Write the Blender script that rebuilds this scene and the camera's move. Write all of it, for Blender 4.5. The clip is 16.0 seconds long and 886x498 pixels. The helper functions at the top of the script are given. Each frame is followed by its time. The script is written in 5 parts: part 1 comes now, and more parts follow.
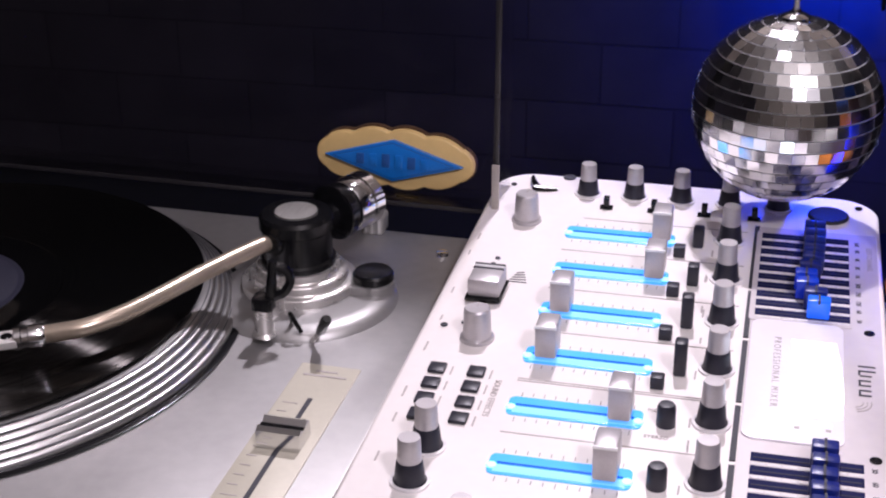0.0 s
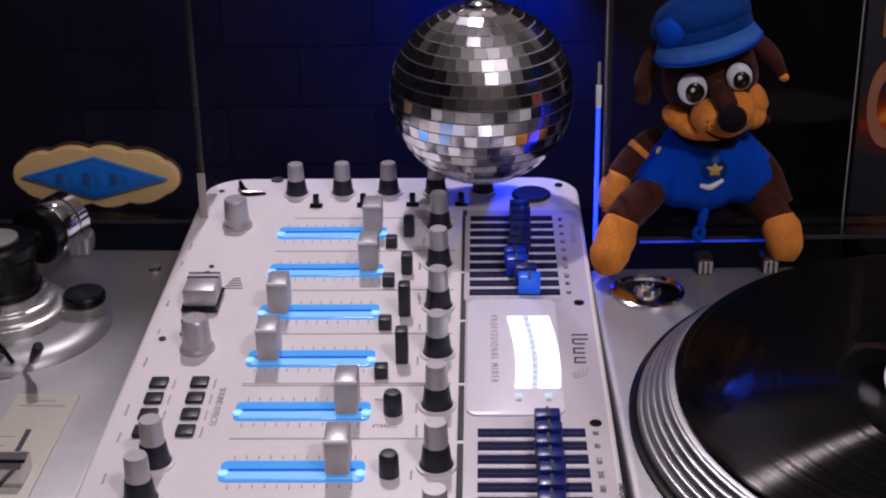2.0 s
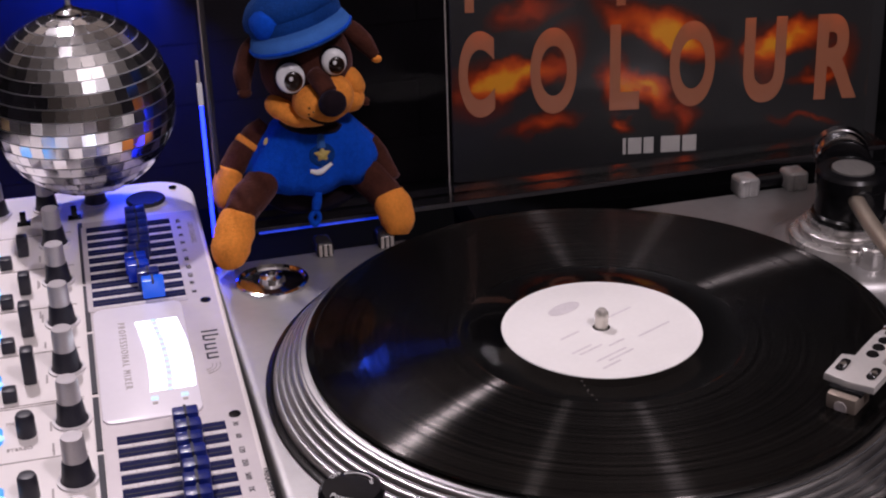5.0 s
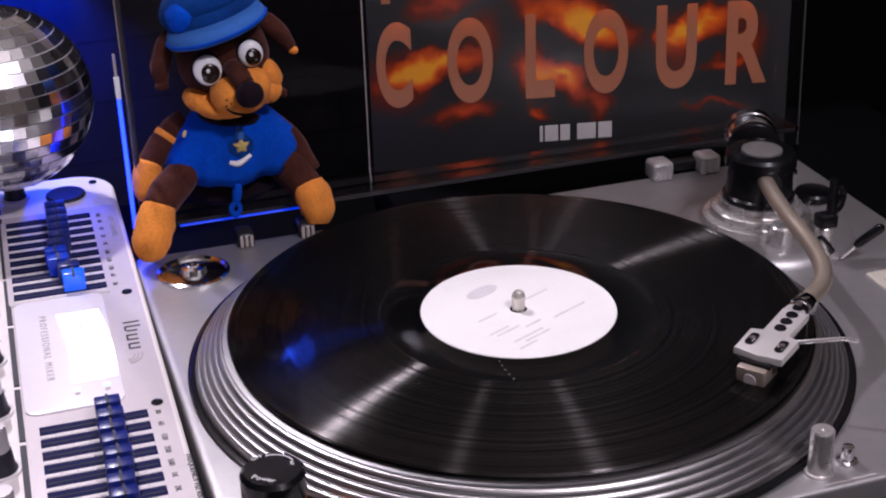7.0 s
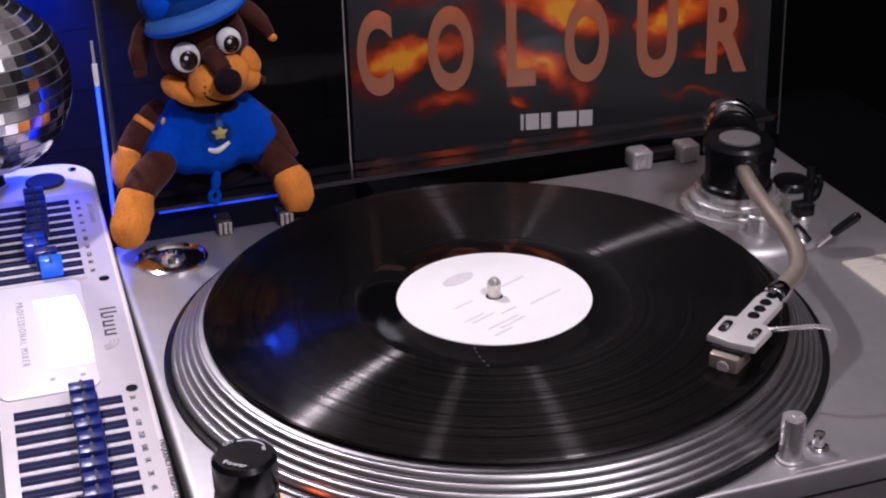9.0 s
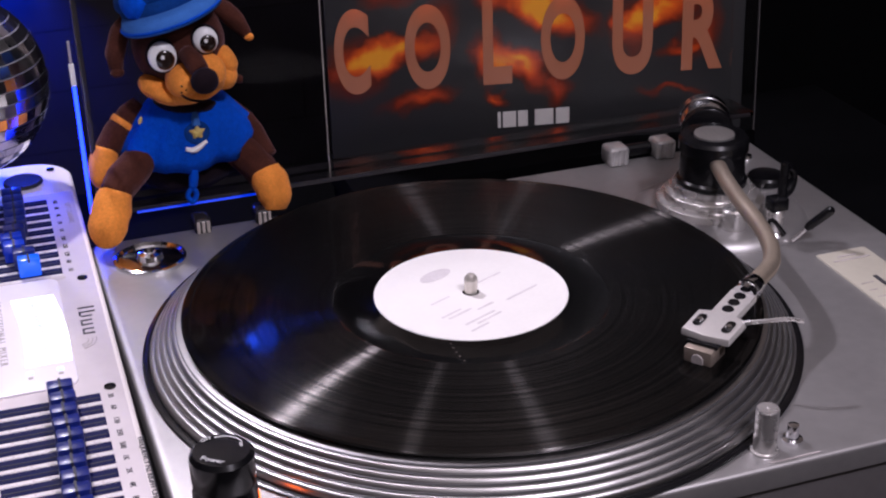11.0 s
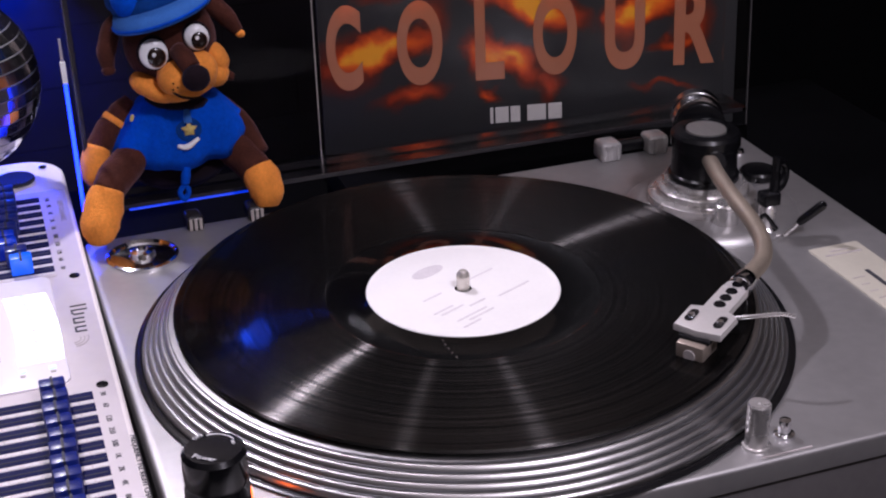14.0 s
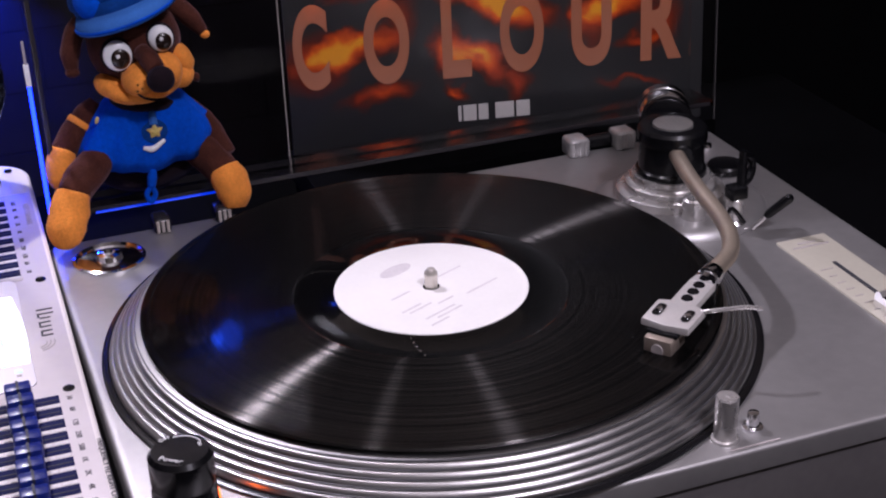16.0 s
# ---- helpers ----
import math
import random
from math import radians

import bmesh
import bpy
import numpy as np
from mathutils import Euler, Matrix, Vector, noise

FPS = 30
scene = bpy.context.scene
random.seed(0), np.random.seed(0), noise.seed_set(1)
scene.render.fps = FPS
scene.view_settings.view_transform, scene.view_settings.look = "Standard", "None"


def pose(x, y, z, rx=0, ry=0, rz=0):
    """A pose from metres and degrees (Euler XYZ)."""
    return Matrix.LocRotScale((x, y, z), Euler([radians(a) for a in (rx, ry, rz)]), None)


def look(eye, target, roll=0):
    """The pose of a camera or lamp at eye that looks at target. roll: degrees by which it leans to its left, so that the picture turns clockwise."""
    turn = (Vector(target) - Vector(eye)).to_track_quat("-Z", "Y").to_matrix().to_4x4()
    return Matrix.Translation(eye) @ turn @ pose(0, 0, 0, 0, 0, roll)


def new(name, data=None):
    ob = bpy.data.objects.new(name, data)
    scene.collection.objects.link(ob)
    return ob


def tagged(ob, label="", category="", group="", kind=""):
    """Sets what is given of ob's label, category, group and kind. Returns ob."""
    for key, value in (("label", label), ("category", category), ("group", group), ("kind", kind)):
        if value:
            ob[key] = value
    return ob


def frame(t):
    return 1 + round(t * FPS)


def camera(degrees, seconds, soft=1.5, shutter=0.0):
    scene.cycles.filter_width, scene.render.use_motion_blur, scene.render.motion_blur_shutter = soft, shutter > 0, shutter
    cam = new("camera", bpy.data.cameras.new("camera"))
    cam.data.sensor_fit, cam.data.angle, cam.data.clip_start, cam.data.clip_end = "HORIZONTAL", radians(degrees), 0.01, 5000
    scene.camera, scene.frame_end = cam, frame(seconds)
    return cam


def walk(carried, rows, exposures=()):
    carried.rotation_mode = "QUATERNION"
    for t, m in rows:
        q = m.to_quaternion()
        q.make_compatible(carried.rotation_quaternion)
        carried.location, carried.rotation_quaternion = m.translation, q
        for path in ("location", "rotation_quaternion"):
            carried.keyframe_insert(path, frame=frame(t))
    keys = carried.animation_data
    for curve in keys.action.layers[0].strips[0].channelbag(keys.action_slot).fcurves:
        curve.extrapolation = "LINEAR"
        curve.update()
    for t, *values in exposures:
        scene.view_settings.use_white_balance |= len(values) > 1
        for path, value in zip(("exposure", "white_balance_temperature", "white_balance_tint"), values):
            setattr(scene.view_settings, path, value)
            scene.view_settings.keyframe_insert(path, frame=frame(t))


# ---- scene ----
cam = camera(33.5, 16.0, soft=2.1)
PATH = [
    (0, (-0.26, -0.602, 0.5), (-0.652, 1.159, -0.363), -0.5),
    (0.5, (-0.26, -0.603, 0.5), (-0.578, 1.173, -0.364), -0.6),
    (1, (-0.258, -0.602, 0.499), (-0.509, 1.184, -0.365), -0.7),
    (1.5, (-0.256, -0.603, 0.498), (-0.412, 1.195, -0.364), -0.9),
    (2, (-0.255, -0.603, 0.496), (-0.274, 1.203, -0.363), -1.0),
    (2.5, (-0.255, -0.604, 0.497), (-0.172, 1.199, -0.365), -1.0),
    (3, (-0.251, -0.603, 0.496), (-0.078, 1.193, -0.368), -1.3),
    (3.5, (-0.251, -0.608, 0.496), (0.015, 1.178, -0.366), -1.1),
    (4, (-0.251, -0.612, 0.496), (0.093, 1.161, -0.364), -1.2),
    (4.5, (-0.25, -0.618, 0.496), (0.162, 1.14, -0.365), -1.5),
    (5, (-0.249, -0.617, 0.495), (0.22, 1.124, -0.37), -1.4),
    (5.2, (-0.248, -0.619, 0.495), (0.246, 1.115, -0.372), -1.6),
    (7.3, (-0.246, -0.632, 0.494), (0.312, 1.079, -0.378), -1.3),
    (7.5, (-0.248, -0.631, 0.494), (0.305, 1.08, -0.382), -1.1),
    (8, (-0.243, -0.635, 0.494), (0.284, 1.083, -0.383), -1.3),
    (8.5, (-0.239, -0.636, 0.494), (0.314, 1.073, -0.387), -1.5),
    (9, (-0.238, -0.637, 0.493), (0.325, 1.068, -0.388), -1.1),
    (11.5, (-0.235, -0.643, 0.493), (0.352, 1.053, -0.389), -1.3),
    (12, (-0.234, -0.643, 0.493), (0.354, 1.051, -0.393), -1.3),
    (12.5, (-0.234, -0.643, 0.493), (0.357, 1.049, -0.396), -1.3),
    (13, (-0.234, -0.642, 0.493), (0.366, 1.044, -0.4), -1.4),
    (13.5, (-0.235, -0.643, 0.493), (0.354, 1.049, -0.396), -1.4),
    (14, (-0.234, -0.643, 0.494), (0.354, 1.05, -0.394), -1.4),
    (14.5, (-0.233, -0.643, 0.493), (0.358, 1.049, -0.393), -1.5),
    (15, (-0.232, -0.643, 0.493), (0.366, 1.046, -0.395), -1.7),
    (15.5, (-0.232, -0.643, 0.493), (0.372, 1.043, -0.397), -1.6),
    (16, (-0.229, -0.644, 0.492), (0.388, 1.038, -0.396), -1.8),
]
walk(cam, [(t, look(e, g, r)) for t, e, g, r in PATH],
     exposures=[(0.0, -0.22, 6000, 10), (0.6, -0.62, 5900, 10), (1.1, -0.92, 5900, 11), (1.6, -1.06, 5950, 12), (2.5, -1.17, 6050, 13), (3.5, -1.18, 6200, 13),
                (5.0, -0.79, 6250, 13), (7.4, -0.40, 5850, 13), (9.0, -0.38, 5850, 13), (16.0, -0.40, 5750, 13)])


# ---------------------------------------------------------------- light
def world_light():
    w = bpy.data.worlds.new("room_air")
    scene.world = w
    w.use_nodes = True
    bg = w.node_tree.nodes["Background"]
    bg.inputs[0].default_value = (0.5, 0.45, 0.6, 1)
    bg.inputs[1].default_value = 0.004


def lamp(name, kind, at, to, power, colour, size):
    d = bpy.data.lights.new(name, kind)
    d.energy, d.color = power, colour
    if kind == "AREA":
        d.shape, d.size = "DISK", size
    else:
        d.shadow_soft_size = size
    ob = new(name, d)
    ob.matrix_world = look(at, to)
    return ob


world_light()
LAMP_A = (-0.36, 0.75, 1.22)      # wall spot behind and above the mixer
LAMP_B = (-0.33, 0.03, 1.62)     # ceiling downlight above the decks
GLOBE = (0.22, -0.86, 1.22)      # bare globe lamp behind the camera
WARM = (1.0, 0.87, 0.92)
lamp("spot_glow", "AREA", LAMP_A, (-0.28, 0.1, 0.1), 16.5, WARM, 0.06)
lamp("downlight_glow", "AREA", LAMP_B, (-0.1, 0.1, 0.1), 2.6, WARM, 0.07)
lamp("globe_glow", "POINT", GLOBE, (0, 0, 0), 51.0, WARM, 0.065)
BLUE_LED = (-0.035, 0.40, 0.362)  # small spot on the wall bracket
BLUE_BAR = (-0.195, 0.555, 0.238)   # blue lamp above the mirror ball
lamp("blue_led_glow", "POINT", (BLUE_LED[0] - 0.012, BLUE_LED[1] - 0.016, BLUE_LED[2] - 0.007), (0, 0, 0), 0.03, (0.03, 0.10, 1.0), 0.005)
lamp("blue_bar_glow", "POINT", (BLUE_BAR[0], BLUE_BAR[1], BLUE_BAR[2] - 0.014), (0, 0, 0), 9.0, (0.02, 0.06, 1.0), 0.014)


# ---------------------------------------------------------------- materials
def base_mat(name):
    m = bpy.data.materials.new(name)
    m.use_nodes = True
    return m, m.node_tree.nodes, m.node_tree.links, m.node_tree.nodes["Principled BSDF"]


def surf(name, col, rough=0.5, metal=0.0, vary=0.12, scale=40.0, bump=0.0, bump_scale=400.0, coat=0.0, stretch=None, spec=0.5, aniso=0.0):
    m, n, l, p = base_mat(name)
    tc = n.new("ShaderNodeTexCoord")
    src = tc.outputs["Object"]
    if stretch:
        mp = n.new("ShaderNodeMapping")
        mp.inputs["Scale"].default_value = stretch
        l.new(src, mp.inputs[0])
        src = mp.outputs[0]
    a = n.new("ShaderNodeTexNoise")
    a.inputs["Scale"].default_value, a.inputs["Detail"].default_value = scale, 6
    b = n.new("ShaderNodeTexNoise")
    b.inputs["Scale"].default_value, b.inputs["Detail"].default_value = scale * 9, 3
    l.new(src, a.inputs[0]), l.new(src, b.inputs[0])
    mx = n.new("ShaderNodeMix")
    mx.inputs[0].default_value = 0.4
    l.new(a.outputs[0], mx.inputs[2]), l.new(b.outputs[0], mx.inputs[3])
    r = n.new("ShaderNodeValToRGB")
    r.color_ramp.elements[0].position, r.color_ramp.elements[1].position = 0.3, 0.7
    r.color_ramp.elements[0].color = (*[c * (1 - vary) for c in col], 1)
    r.color_ramp.elements[1].color = (*[min(1, c * (1 + vary)) for c in col], 1)
    l.new(mx.outputs[0], r.inputs[0])
    l.new(r.outputs[0], p.inputs["Base Color"])
    mr = n.new("ShaderNodeMapRange")
    mr.inputs["To Min"].default_value, mr.inputs["To Max"].default_value = rough * 0.85, min(1, rough * 1.2)
    l.new(a.outputs[0], mr.inputs["Value"])
    l.new(mr.outputs[0], p.inputs["Roughness"])
    p.inputs["Metallic"].default_value = metal
    p.inputs["Coat Weight"].default_value = coat
    p.inputs["Specular IOR Level"].default_value = spec
    p.inputs["Anisotropic"].default_value = aniso
    if bump:
        c = n.new("ShaderNodeTexNoise")
        c.inputs["Scale"].default_value, c.inputs["Detail"].default_value = bump_scale, 4
        l.new(src, c.inputs[0])
        bn = n.new("ShaderNodeBump")
        bn.inputs["Strength"].default_value, bn.inputs["Distance"].default_value = bump, 0.0006
        l.new(c.outputs[0], bn.inputs["Height"])
        l.new(bn.outputs[0], p.inputs["Normal"])
    return m


def plush(name, col, sheen, tint, vary=0.3, scale=70):
    """Short pile: rough, uneven, with a soft sheen at grazing angles."""
    m = surf(name, col, 0.95, 0, vary, scale, 1.0, 900, spec=0.08)
    p = m.node_tree.nodes["Principled BSDF"]
    p.inputs["Sheen Weight"].default_value = sheen
    p.inputs["Sheen Roughness"].default_value = 0.4
    p.inputs["Sheen Tint"].default_value = (*tint, 1)
    return m


def glow(name, col, strength, base=(0.6, 0.7, 0.8)):
    m, n, l, p = base_mat(name)
    p.inputs["Base Color"].default_value = (*base, 1)
    p.inputs["Roughness"].default_value = 0.25
    p.inputs["Emission Color"].default_value = (*col, 1)
    p.inputs["Emission Strength"].default_value = strength
    return m


def acrylic(name, tint=0.86, rough=0.03, ior=1.2, wrinkle=0.0):
    m, n, l, p = base_mat(name)
    n.remove(p)
    t, g, f, mx = (n.new("ShaderNodeBsdfTransparent"), n.new("ShaderNodeBsdfGlossy"), n.new("ShaderNodeFresnel"), n.new("ShaderNodeMixShader"))
    t.inputs[0].default_value = (tint, tint, tint, 1)
    g.inputs["Roughness"].default_value = rough
    f.inputs[0].default_value = ior
    if wrinkle:
        tc, wn, bn = n.new("ShaderNodeTexCoord"), n.new("ShaderNodeTexNoise"), n.new("ShaderNodeBump")
        wn.inputs["Scale"].default_value, wn.inputs["Detail"].default_value, wn.inputs["Distortion"].default_value = 26, 3, 2.0
        bn.inputs["Strength"].default_value, bn.inputs["Distance"].default_value = wrinkle, 0.002
        l.new(tc.outputs["Object"], wn.inputs[0]), l.new(wn.outputs[0], bn.inputs["Height"]), l.new(bn.outputs[0], g.inputs["Normal"])
    if ior > 1.0:
        l.new(f.outputs[0], mx.inputs[0])
    else:
        mx.inputs[0].default_value = 0.012
    l.new(t.outputs[0], mx.inputs[1]), l.new(g.outputs[0], mx.inputs[2])
    l.new(mx.outputs[0], n["Material Output"].inputs[0])
    return m


def block_wall(name, col):
    """Near-black painted blocks with shallow joints and an uneven tone."""
    m, n, l, p = base_mat(name)
    tc = n.new("ShaderNodeTexCoord")
    sp, cb = n.new("ShaderNodeSeparateXYZ"), n.new("ShaderNodeCombineXYZ")
    l.new(tc.outputs["Object"], sp.inputs[0]), l.new(sp.outputs[0], cb.inputs[0]), l.new(sp.outputs[2], cb.inputs[1])
    br, nz, mx, bn = n.new("ShaderNodeTexBrick"), n.new("ShaderNodeTexNoise"), n.new("ShaderNodeMix"), n.new("ShaderNodeBump")
    br.inputs["Scale"].default_value = 1.0
    br.inputs["Brick Width"].default_value, br.inputs["Row Height"].default_value, br.inputs["Mortar Size"].default_value = 0.13, 0.055, 0.0012
    br.inputs["Color1"].default_value = (*[c * 0.85 for c in col], 1)
    br.inputs["Color2"].default_value = (*[c * 1.1 for c in col], 1)
    br.inputs["Mortar"].default_value = (*[c * 0.65 for c in col], 1)
    nz.inputs["Scale"].default_value, nz.inputs["Detail"].default_value = 14, 5
    mx.data_type, mx.blend_type = "RGBA", "MULTIPLY"
    mx.inputs[0].default_value = 0.7
    l.new(cb.outputs[0], br.inputs[0]), l.new(tc.outputs["Object"], nz.inputs[0])
    l.new(br.outputs[0], mx.inputs[6]), l.new(nz.outputs[0], mx.inputs[7])
    l.new(mx.outputs[2], p.inputs["Base Color"])
    bn.inputs["Strength"].default_value, bn.inputs["Distance"].default_value = 0.4, 0.002
    l.new(br.outputs[1], bn.inputs["Height"]), l.new(bn.outputs[0], p.inputs["Normal"])
    bn.invert = True
    p.inputs["Roughness"].default_value = 0.7
    p.inputs["Specular IOR Level"].default_value = 0.1
    return m


def vinyl(name, rough, aniso, spec=0.5):
    """Black vinyl: fine rings of groove and a radial sheen."""
    m, n, l, p = base_mat(name)
    tc = n.new("ShaderNodeTexCoord")
    w = n.new("ShaderNodeTexWave")
    w.wave_type, w.rings_direction = "RINGS", "Z"
    w.inputs["Scale"].default_value, w.inputs["Distortion"].default_value = 95, 3.0
    l.new(tc.outputs["Object"], w.inputs[0])
    r = n.new("ShaderNodeValToRGB")
    r.color_ramp.elements[0].color = (0.0010, 0.0010, 0.0011, 1)
    r.color_ramp.elements[1].color = (0.0020, 0.0020, 0.0021, 1)
    l.new(w.outputs[0], r.inputs[0]), l.new(r.outputs[0], p.inputs["Base Color"])
    mr = n.new("ShaderNodeMapRange")
    mr.inputs["To Min"].default_value, mr.inputs["To Max"].default_value = rough * 0.93, rough * 1.06
    l.new(w.outputs[0], mr.inputs["Value"]), l.new(mr.outputs[0], p.inputs["Roughness"])
    p.inputs["Specular IOR Level"].default_value = 0.03 if aniso else spec
    p.inputs["Coat Weight"].default_value = 0.20
    p.inputs["Coat Roughness"].default_value = 0.055
    if aniso:
        tg = n.new("ShaderNodeTangent")
        tg.direction_type, tg.axis = "RADIAL", "Z"
        g = n.new("ShaderNodeBsdfAnisotropic")
        g.inputs["Roughness"].default_value, g.inputs["Anisotropy"].default_value = rough, aniso
        l.new(tg.outputs[0], g.inputs["Tangent"])
        flat, ln, rn, mr2, tint = n.new("ShaderNodeVectorMath"), n.new("ShaderNodeVectorMath"), n.new("ShaderNodeTexNoise"), n.new("ShaderNodeMapRange"), n.new("ShaderNodeMix")
        flat.operation, ln.operation, rn.noise_dimensions = "MULTIPLY", "LENGTH", "1D"
        flat.inputs[1].default_value = (1, 1, 0)
        rn.inputs["Scale"].default_value, rn.inputs["Detail"].default_value = 420, 4
        mr2.inputs["From Min"].default_value, mr2.inputs["From Max"].default_value = 0.32, 0.68
        mr2.inputs["To Min"].default_value, mr2.inputs["To Max"].default_value = 0.25, 1.7
        tint.data_type, tint.blend_type, tint.clamp_result = "RGBA", "MULTIPLY", False
        tint.inputs[0].default_value = 1.0
        tint.inputs[6].default_value = (0.030, 0.028, 0.0265, 1)
        l.new(tc.outputs["Object"], flat.inputs[0]), l.new(flat.outputs[0], ln.inputs[0]), l.new(ln.outputs["Value"], rn.inputs["W"])
        l.new(rn.outputs[0], mr2.inputs["Value"]), l.new(mr2.outputs[0], tint.inputs[7]), l.new(tint.outputs[2], g.inputs["Color"])
        ad = n.new("ShaderNodeAddShader")
        l.new(p.outputs[0], ad.inputs[0]), l.new(g.outputs[0], ad.inputs[1])
        l.new(ad.outputs[0], n["Material Output"].inputs[0])
    return m


FLAMES = (  # x, z, half length, half height, tilt, heat
    (0.018, 0.064, 0.024, 0.022, 10, 0.50), (0.048, 0.074, 0.030, 0.011, 14, 0.95), (0.062, 0.038, 0.030, 0.008, 12, 0.62),
    (0.080, 0.090, 0.014, 0.022, 0, 0.35), (0.135, 0.058, 0.020, 0.013, -28, 0.98), (0.113, 0.066, 0.012, 0.020, 0, 0.60),
    (0.118, 0.037, 0.011, 0.004, -30, 0.55), (0.162, 0.040, 0.014, 0.011, -30, 0.42), (0.158, 0.096, 0.036, 0.014, -28, 0.92),
    (0.234, 0.091, 0.028, 0.012, 16, 0.98), (0.214, 0.080, 0.016, 0.026, 0, 0.48), (0.250, 0.064, 0.020, 0.005, 8, 0.45),
    (0.248, 0.031, 0.026, 0.0035, -2, 0.40), (0.268, 0.075, 0.016, 0.022, 0, 0.42), (0.115, 0.112, 0.030, 0.012, -20, 0.55), (0.050, 0.118, 0.030, 0.009, 10, 0.45))


def sleeve_print(name):
    """Dark cover art with soft orange flames licking across it."""
    m, n, l, p = base_mat(name)
    tc = n.new("ShaderNodeTexCoord")
    a = n.new("ShaderNodeTexNoise")
    a.inputs["Scale"].default_value, a.inputs["Detail"].default_value = 38, 3
    l.new(tc.outputs["Object"], a.inputs[0])
    off = n.new("ShaderNodeVectorMath")
    off.operation = "MULTIPLY_ADD"
    off.inputs[1].default_value = (0.030, 0.0, 0.030)
    off.inputs[2].default_value = (-0.015, 0.0, -0.015)
    l.new(a.outputs[1], off.inputs[0])
    add = n.new("ShaderNodeVectorMath")
    l.new(tc.outputs["Object"], add.inputs[0]), l.new(off.outputs[0], add.inputs[1])
    total = None
    for x, z, hl, hh, tilt, heat in FLAMES:
        mp = n.new("ShaderNodeMapping")
        mp.vector_type = "TEXTURE"
        mp.inputs["Location"].default_value = (x, 0, z)
        mp.inputs["Rotation"].default_value = (0, radians(-tilt), 0)
        mp.inputs["Scale"].default_value = (hl * 1.25, 1, hh * 1.25)
        l.new(add.outputs[0], mp.inputs[0])
        g = n.new("ShaderNodeTexGradient")
        g.gradient_type = "SPHERICAL"
        l.new(mp.outputs[0], g.inputs[0])
        k = n.new("ShaderNodeMath")
        k.operation = "MULTIPLY_ADD"
        k.inputs[1].default_value = heat * 1.15
        k.inputs[2].default_value = 0.0
        l.new(g.outputs[1], k.inputs[0])
        if total is not None:
            l.new(total, k.inputs[2])
        total = k.outputs[0]
    streak = n.new("ShaderNodeMath")
    streak.operation = "MULTIPLY_ADD"
    streak.inputs[1].default_value, streak.inputs[2].default_value = 1.3, 0.35
    l.new(a.outputs[0], streak.inputs[0])
    mul = n.new("ShaderNodeMath")
    mul.operation = "MULTIPLY"
    l.new(total, mul.inputs[0]), l.new(streak.outputs[0], mul.inputs[1])
    r = n.new("ShaderNodeValToRGB")
    e = r.color_ramp.elements
    e[0].position, e[0].color = 0.06, (0.034, 0.035, 0.036, 1)
    e[1].position, e[1].color = 0.95, (1.0, 0.42, 0.02, 1)
    for at, col in ((0.25, (0.13, 0.022, 0.010, 1)), (0.48, (0.50, 0.055, 0.008, 1)), (0.72, (0.85, 0.14, 0.010, 1))):
        k = r.color_ramp.elements.new(at)
        k.color = col
    l.new(mul.outputs[0], r.inputs[0])
    l.new(r.outputs[0], p.inputs["Base Color"])
    p.inputs["Roughness"].default_value = 0.35
    # the clear film over the card: a wrinkled gloss
    wn, bn = n.new("ShaderNodeTexNoise"), n.new("ShaderNodeBump")
    wn.inputs["Scale"].default_value, wn.inputs["Detail"].default_value, wn.inputs["Distortion"].default_value = 26, 3, 2.0
    bn.inputs["Strength"].default_value, bn.inputs["Distance"].default_value = 0.5, 0.002
    l.new(tc.outputs["Object"], wn.inputs[0]), l.new(wn.outputs[0], bn.inputs["Height"]), l.new(bn.outputs[0], p.inputs["Coat Normal"])
    p.inputs["Coat Weight"].default_value, p.inputs["Coat Roughness"].default_value = 0.5, 0.10
    return m


def letter_print(name, tint, amount):
    """The lettering lets the flames through as a paler, greyer film."""
    m = sleeve_print(name)
    n, l = m.node_tree.nodes, m.node_tree.links
    p = n["Principled BSDF"]
    src = p.inputs["Base Color"].links[0].from_socket
    mx = n.new("ShaderNodeMix")
    mx.data_type = "RGBA"
    mx.inputs[0].default_value = amount
    mx.inputs[6].default_value = (*tint, 1)
    l.new(src, mx.inputs[7])
    l.new(mx.outputs[2], p.inputs["Base Color"])
    return m


SILVER = surf("silver_paint", (0.40, 0.39, 0.385), 0.42, 0.72, 0.10, 14, 0.05, 900)
SILVER_SIDE = surf("grey_side", (0.16, 0.15, 0.15), 0.5, 0.4, 0.12, 20, 0.05, 700)
BRUSHED = surf("turned_aluminium", (0.66, 0.64, 0.62), 0.27, 0.75, 0.08, 60, 0.03, 900, aniso=0.4)
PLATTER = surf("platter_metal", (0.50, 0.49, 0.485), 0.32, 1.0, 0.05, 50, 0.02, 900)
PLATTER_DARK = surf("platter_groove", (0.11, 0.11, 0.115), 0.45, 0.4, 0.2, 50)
SPINDLE = surf("spindle_steel", (0.70, 0.66, 0.60), 0.22, 0.55, 0.06, 60)
CHROME = surf("chrome", (0.80, 0.80, 0.82), 0.10, 1.0, 0.05, 60)
ARM_METAL = surf("arm_tube", (0.50, 0.42, 0.33), 0.30, 0.7, 0.10, 60)
BLACK = surf("black_plastic", (0.005, 0.005, 0.006), 0.20, 0, 0.25, 60, 0.03, 900, spec=0.32)
BLACK_MAT = surf("black_rubber", (0.016, 0.016, 0.017), 0.6, 0, 0.25, 80, 0.1, 900)
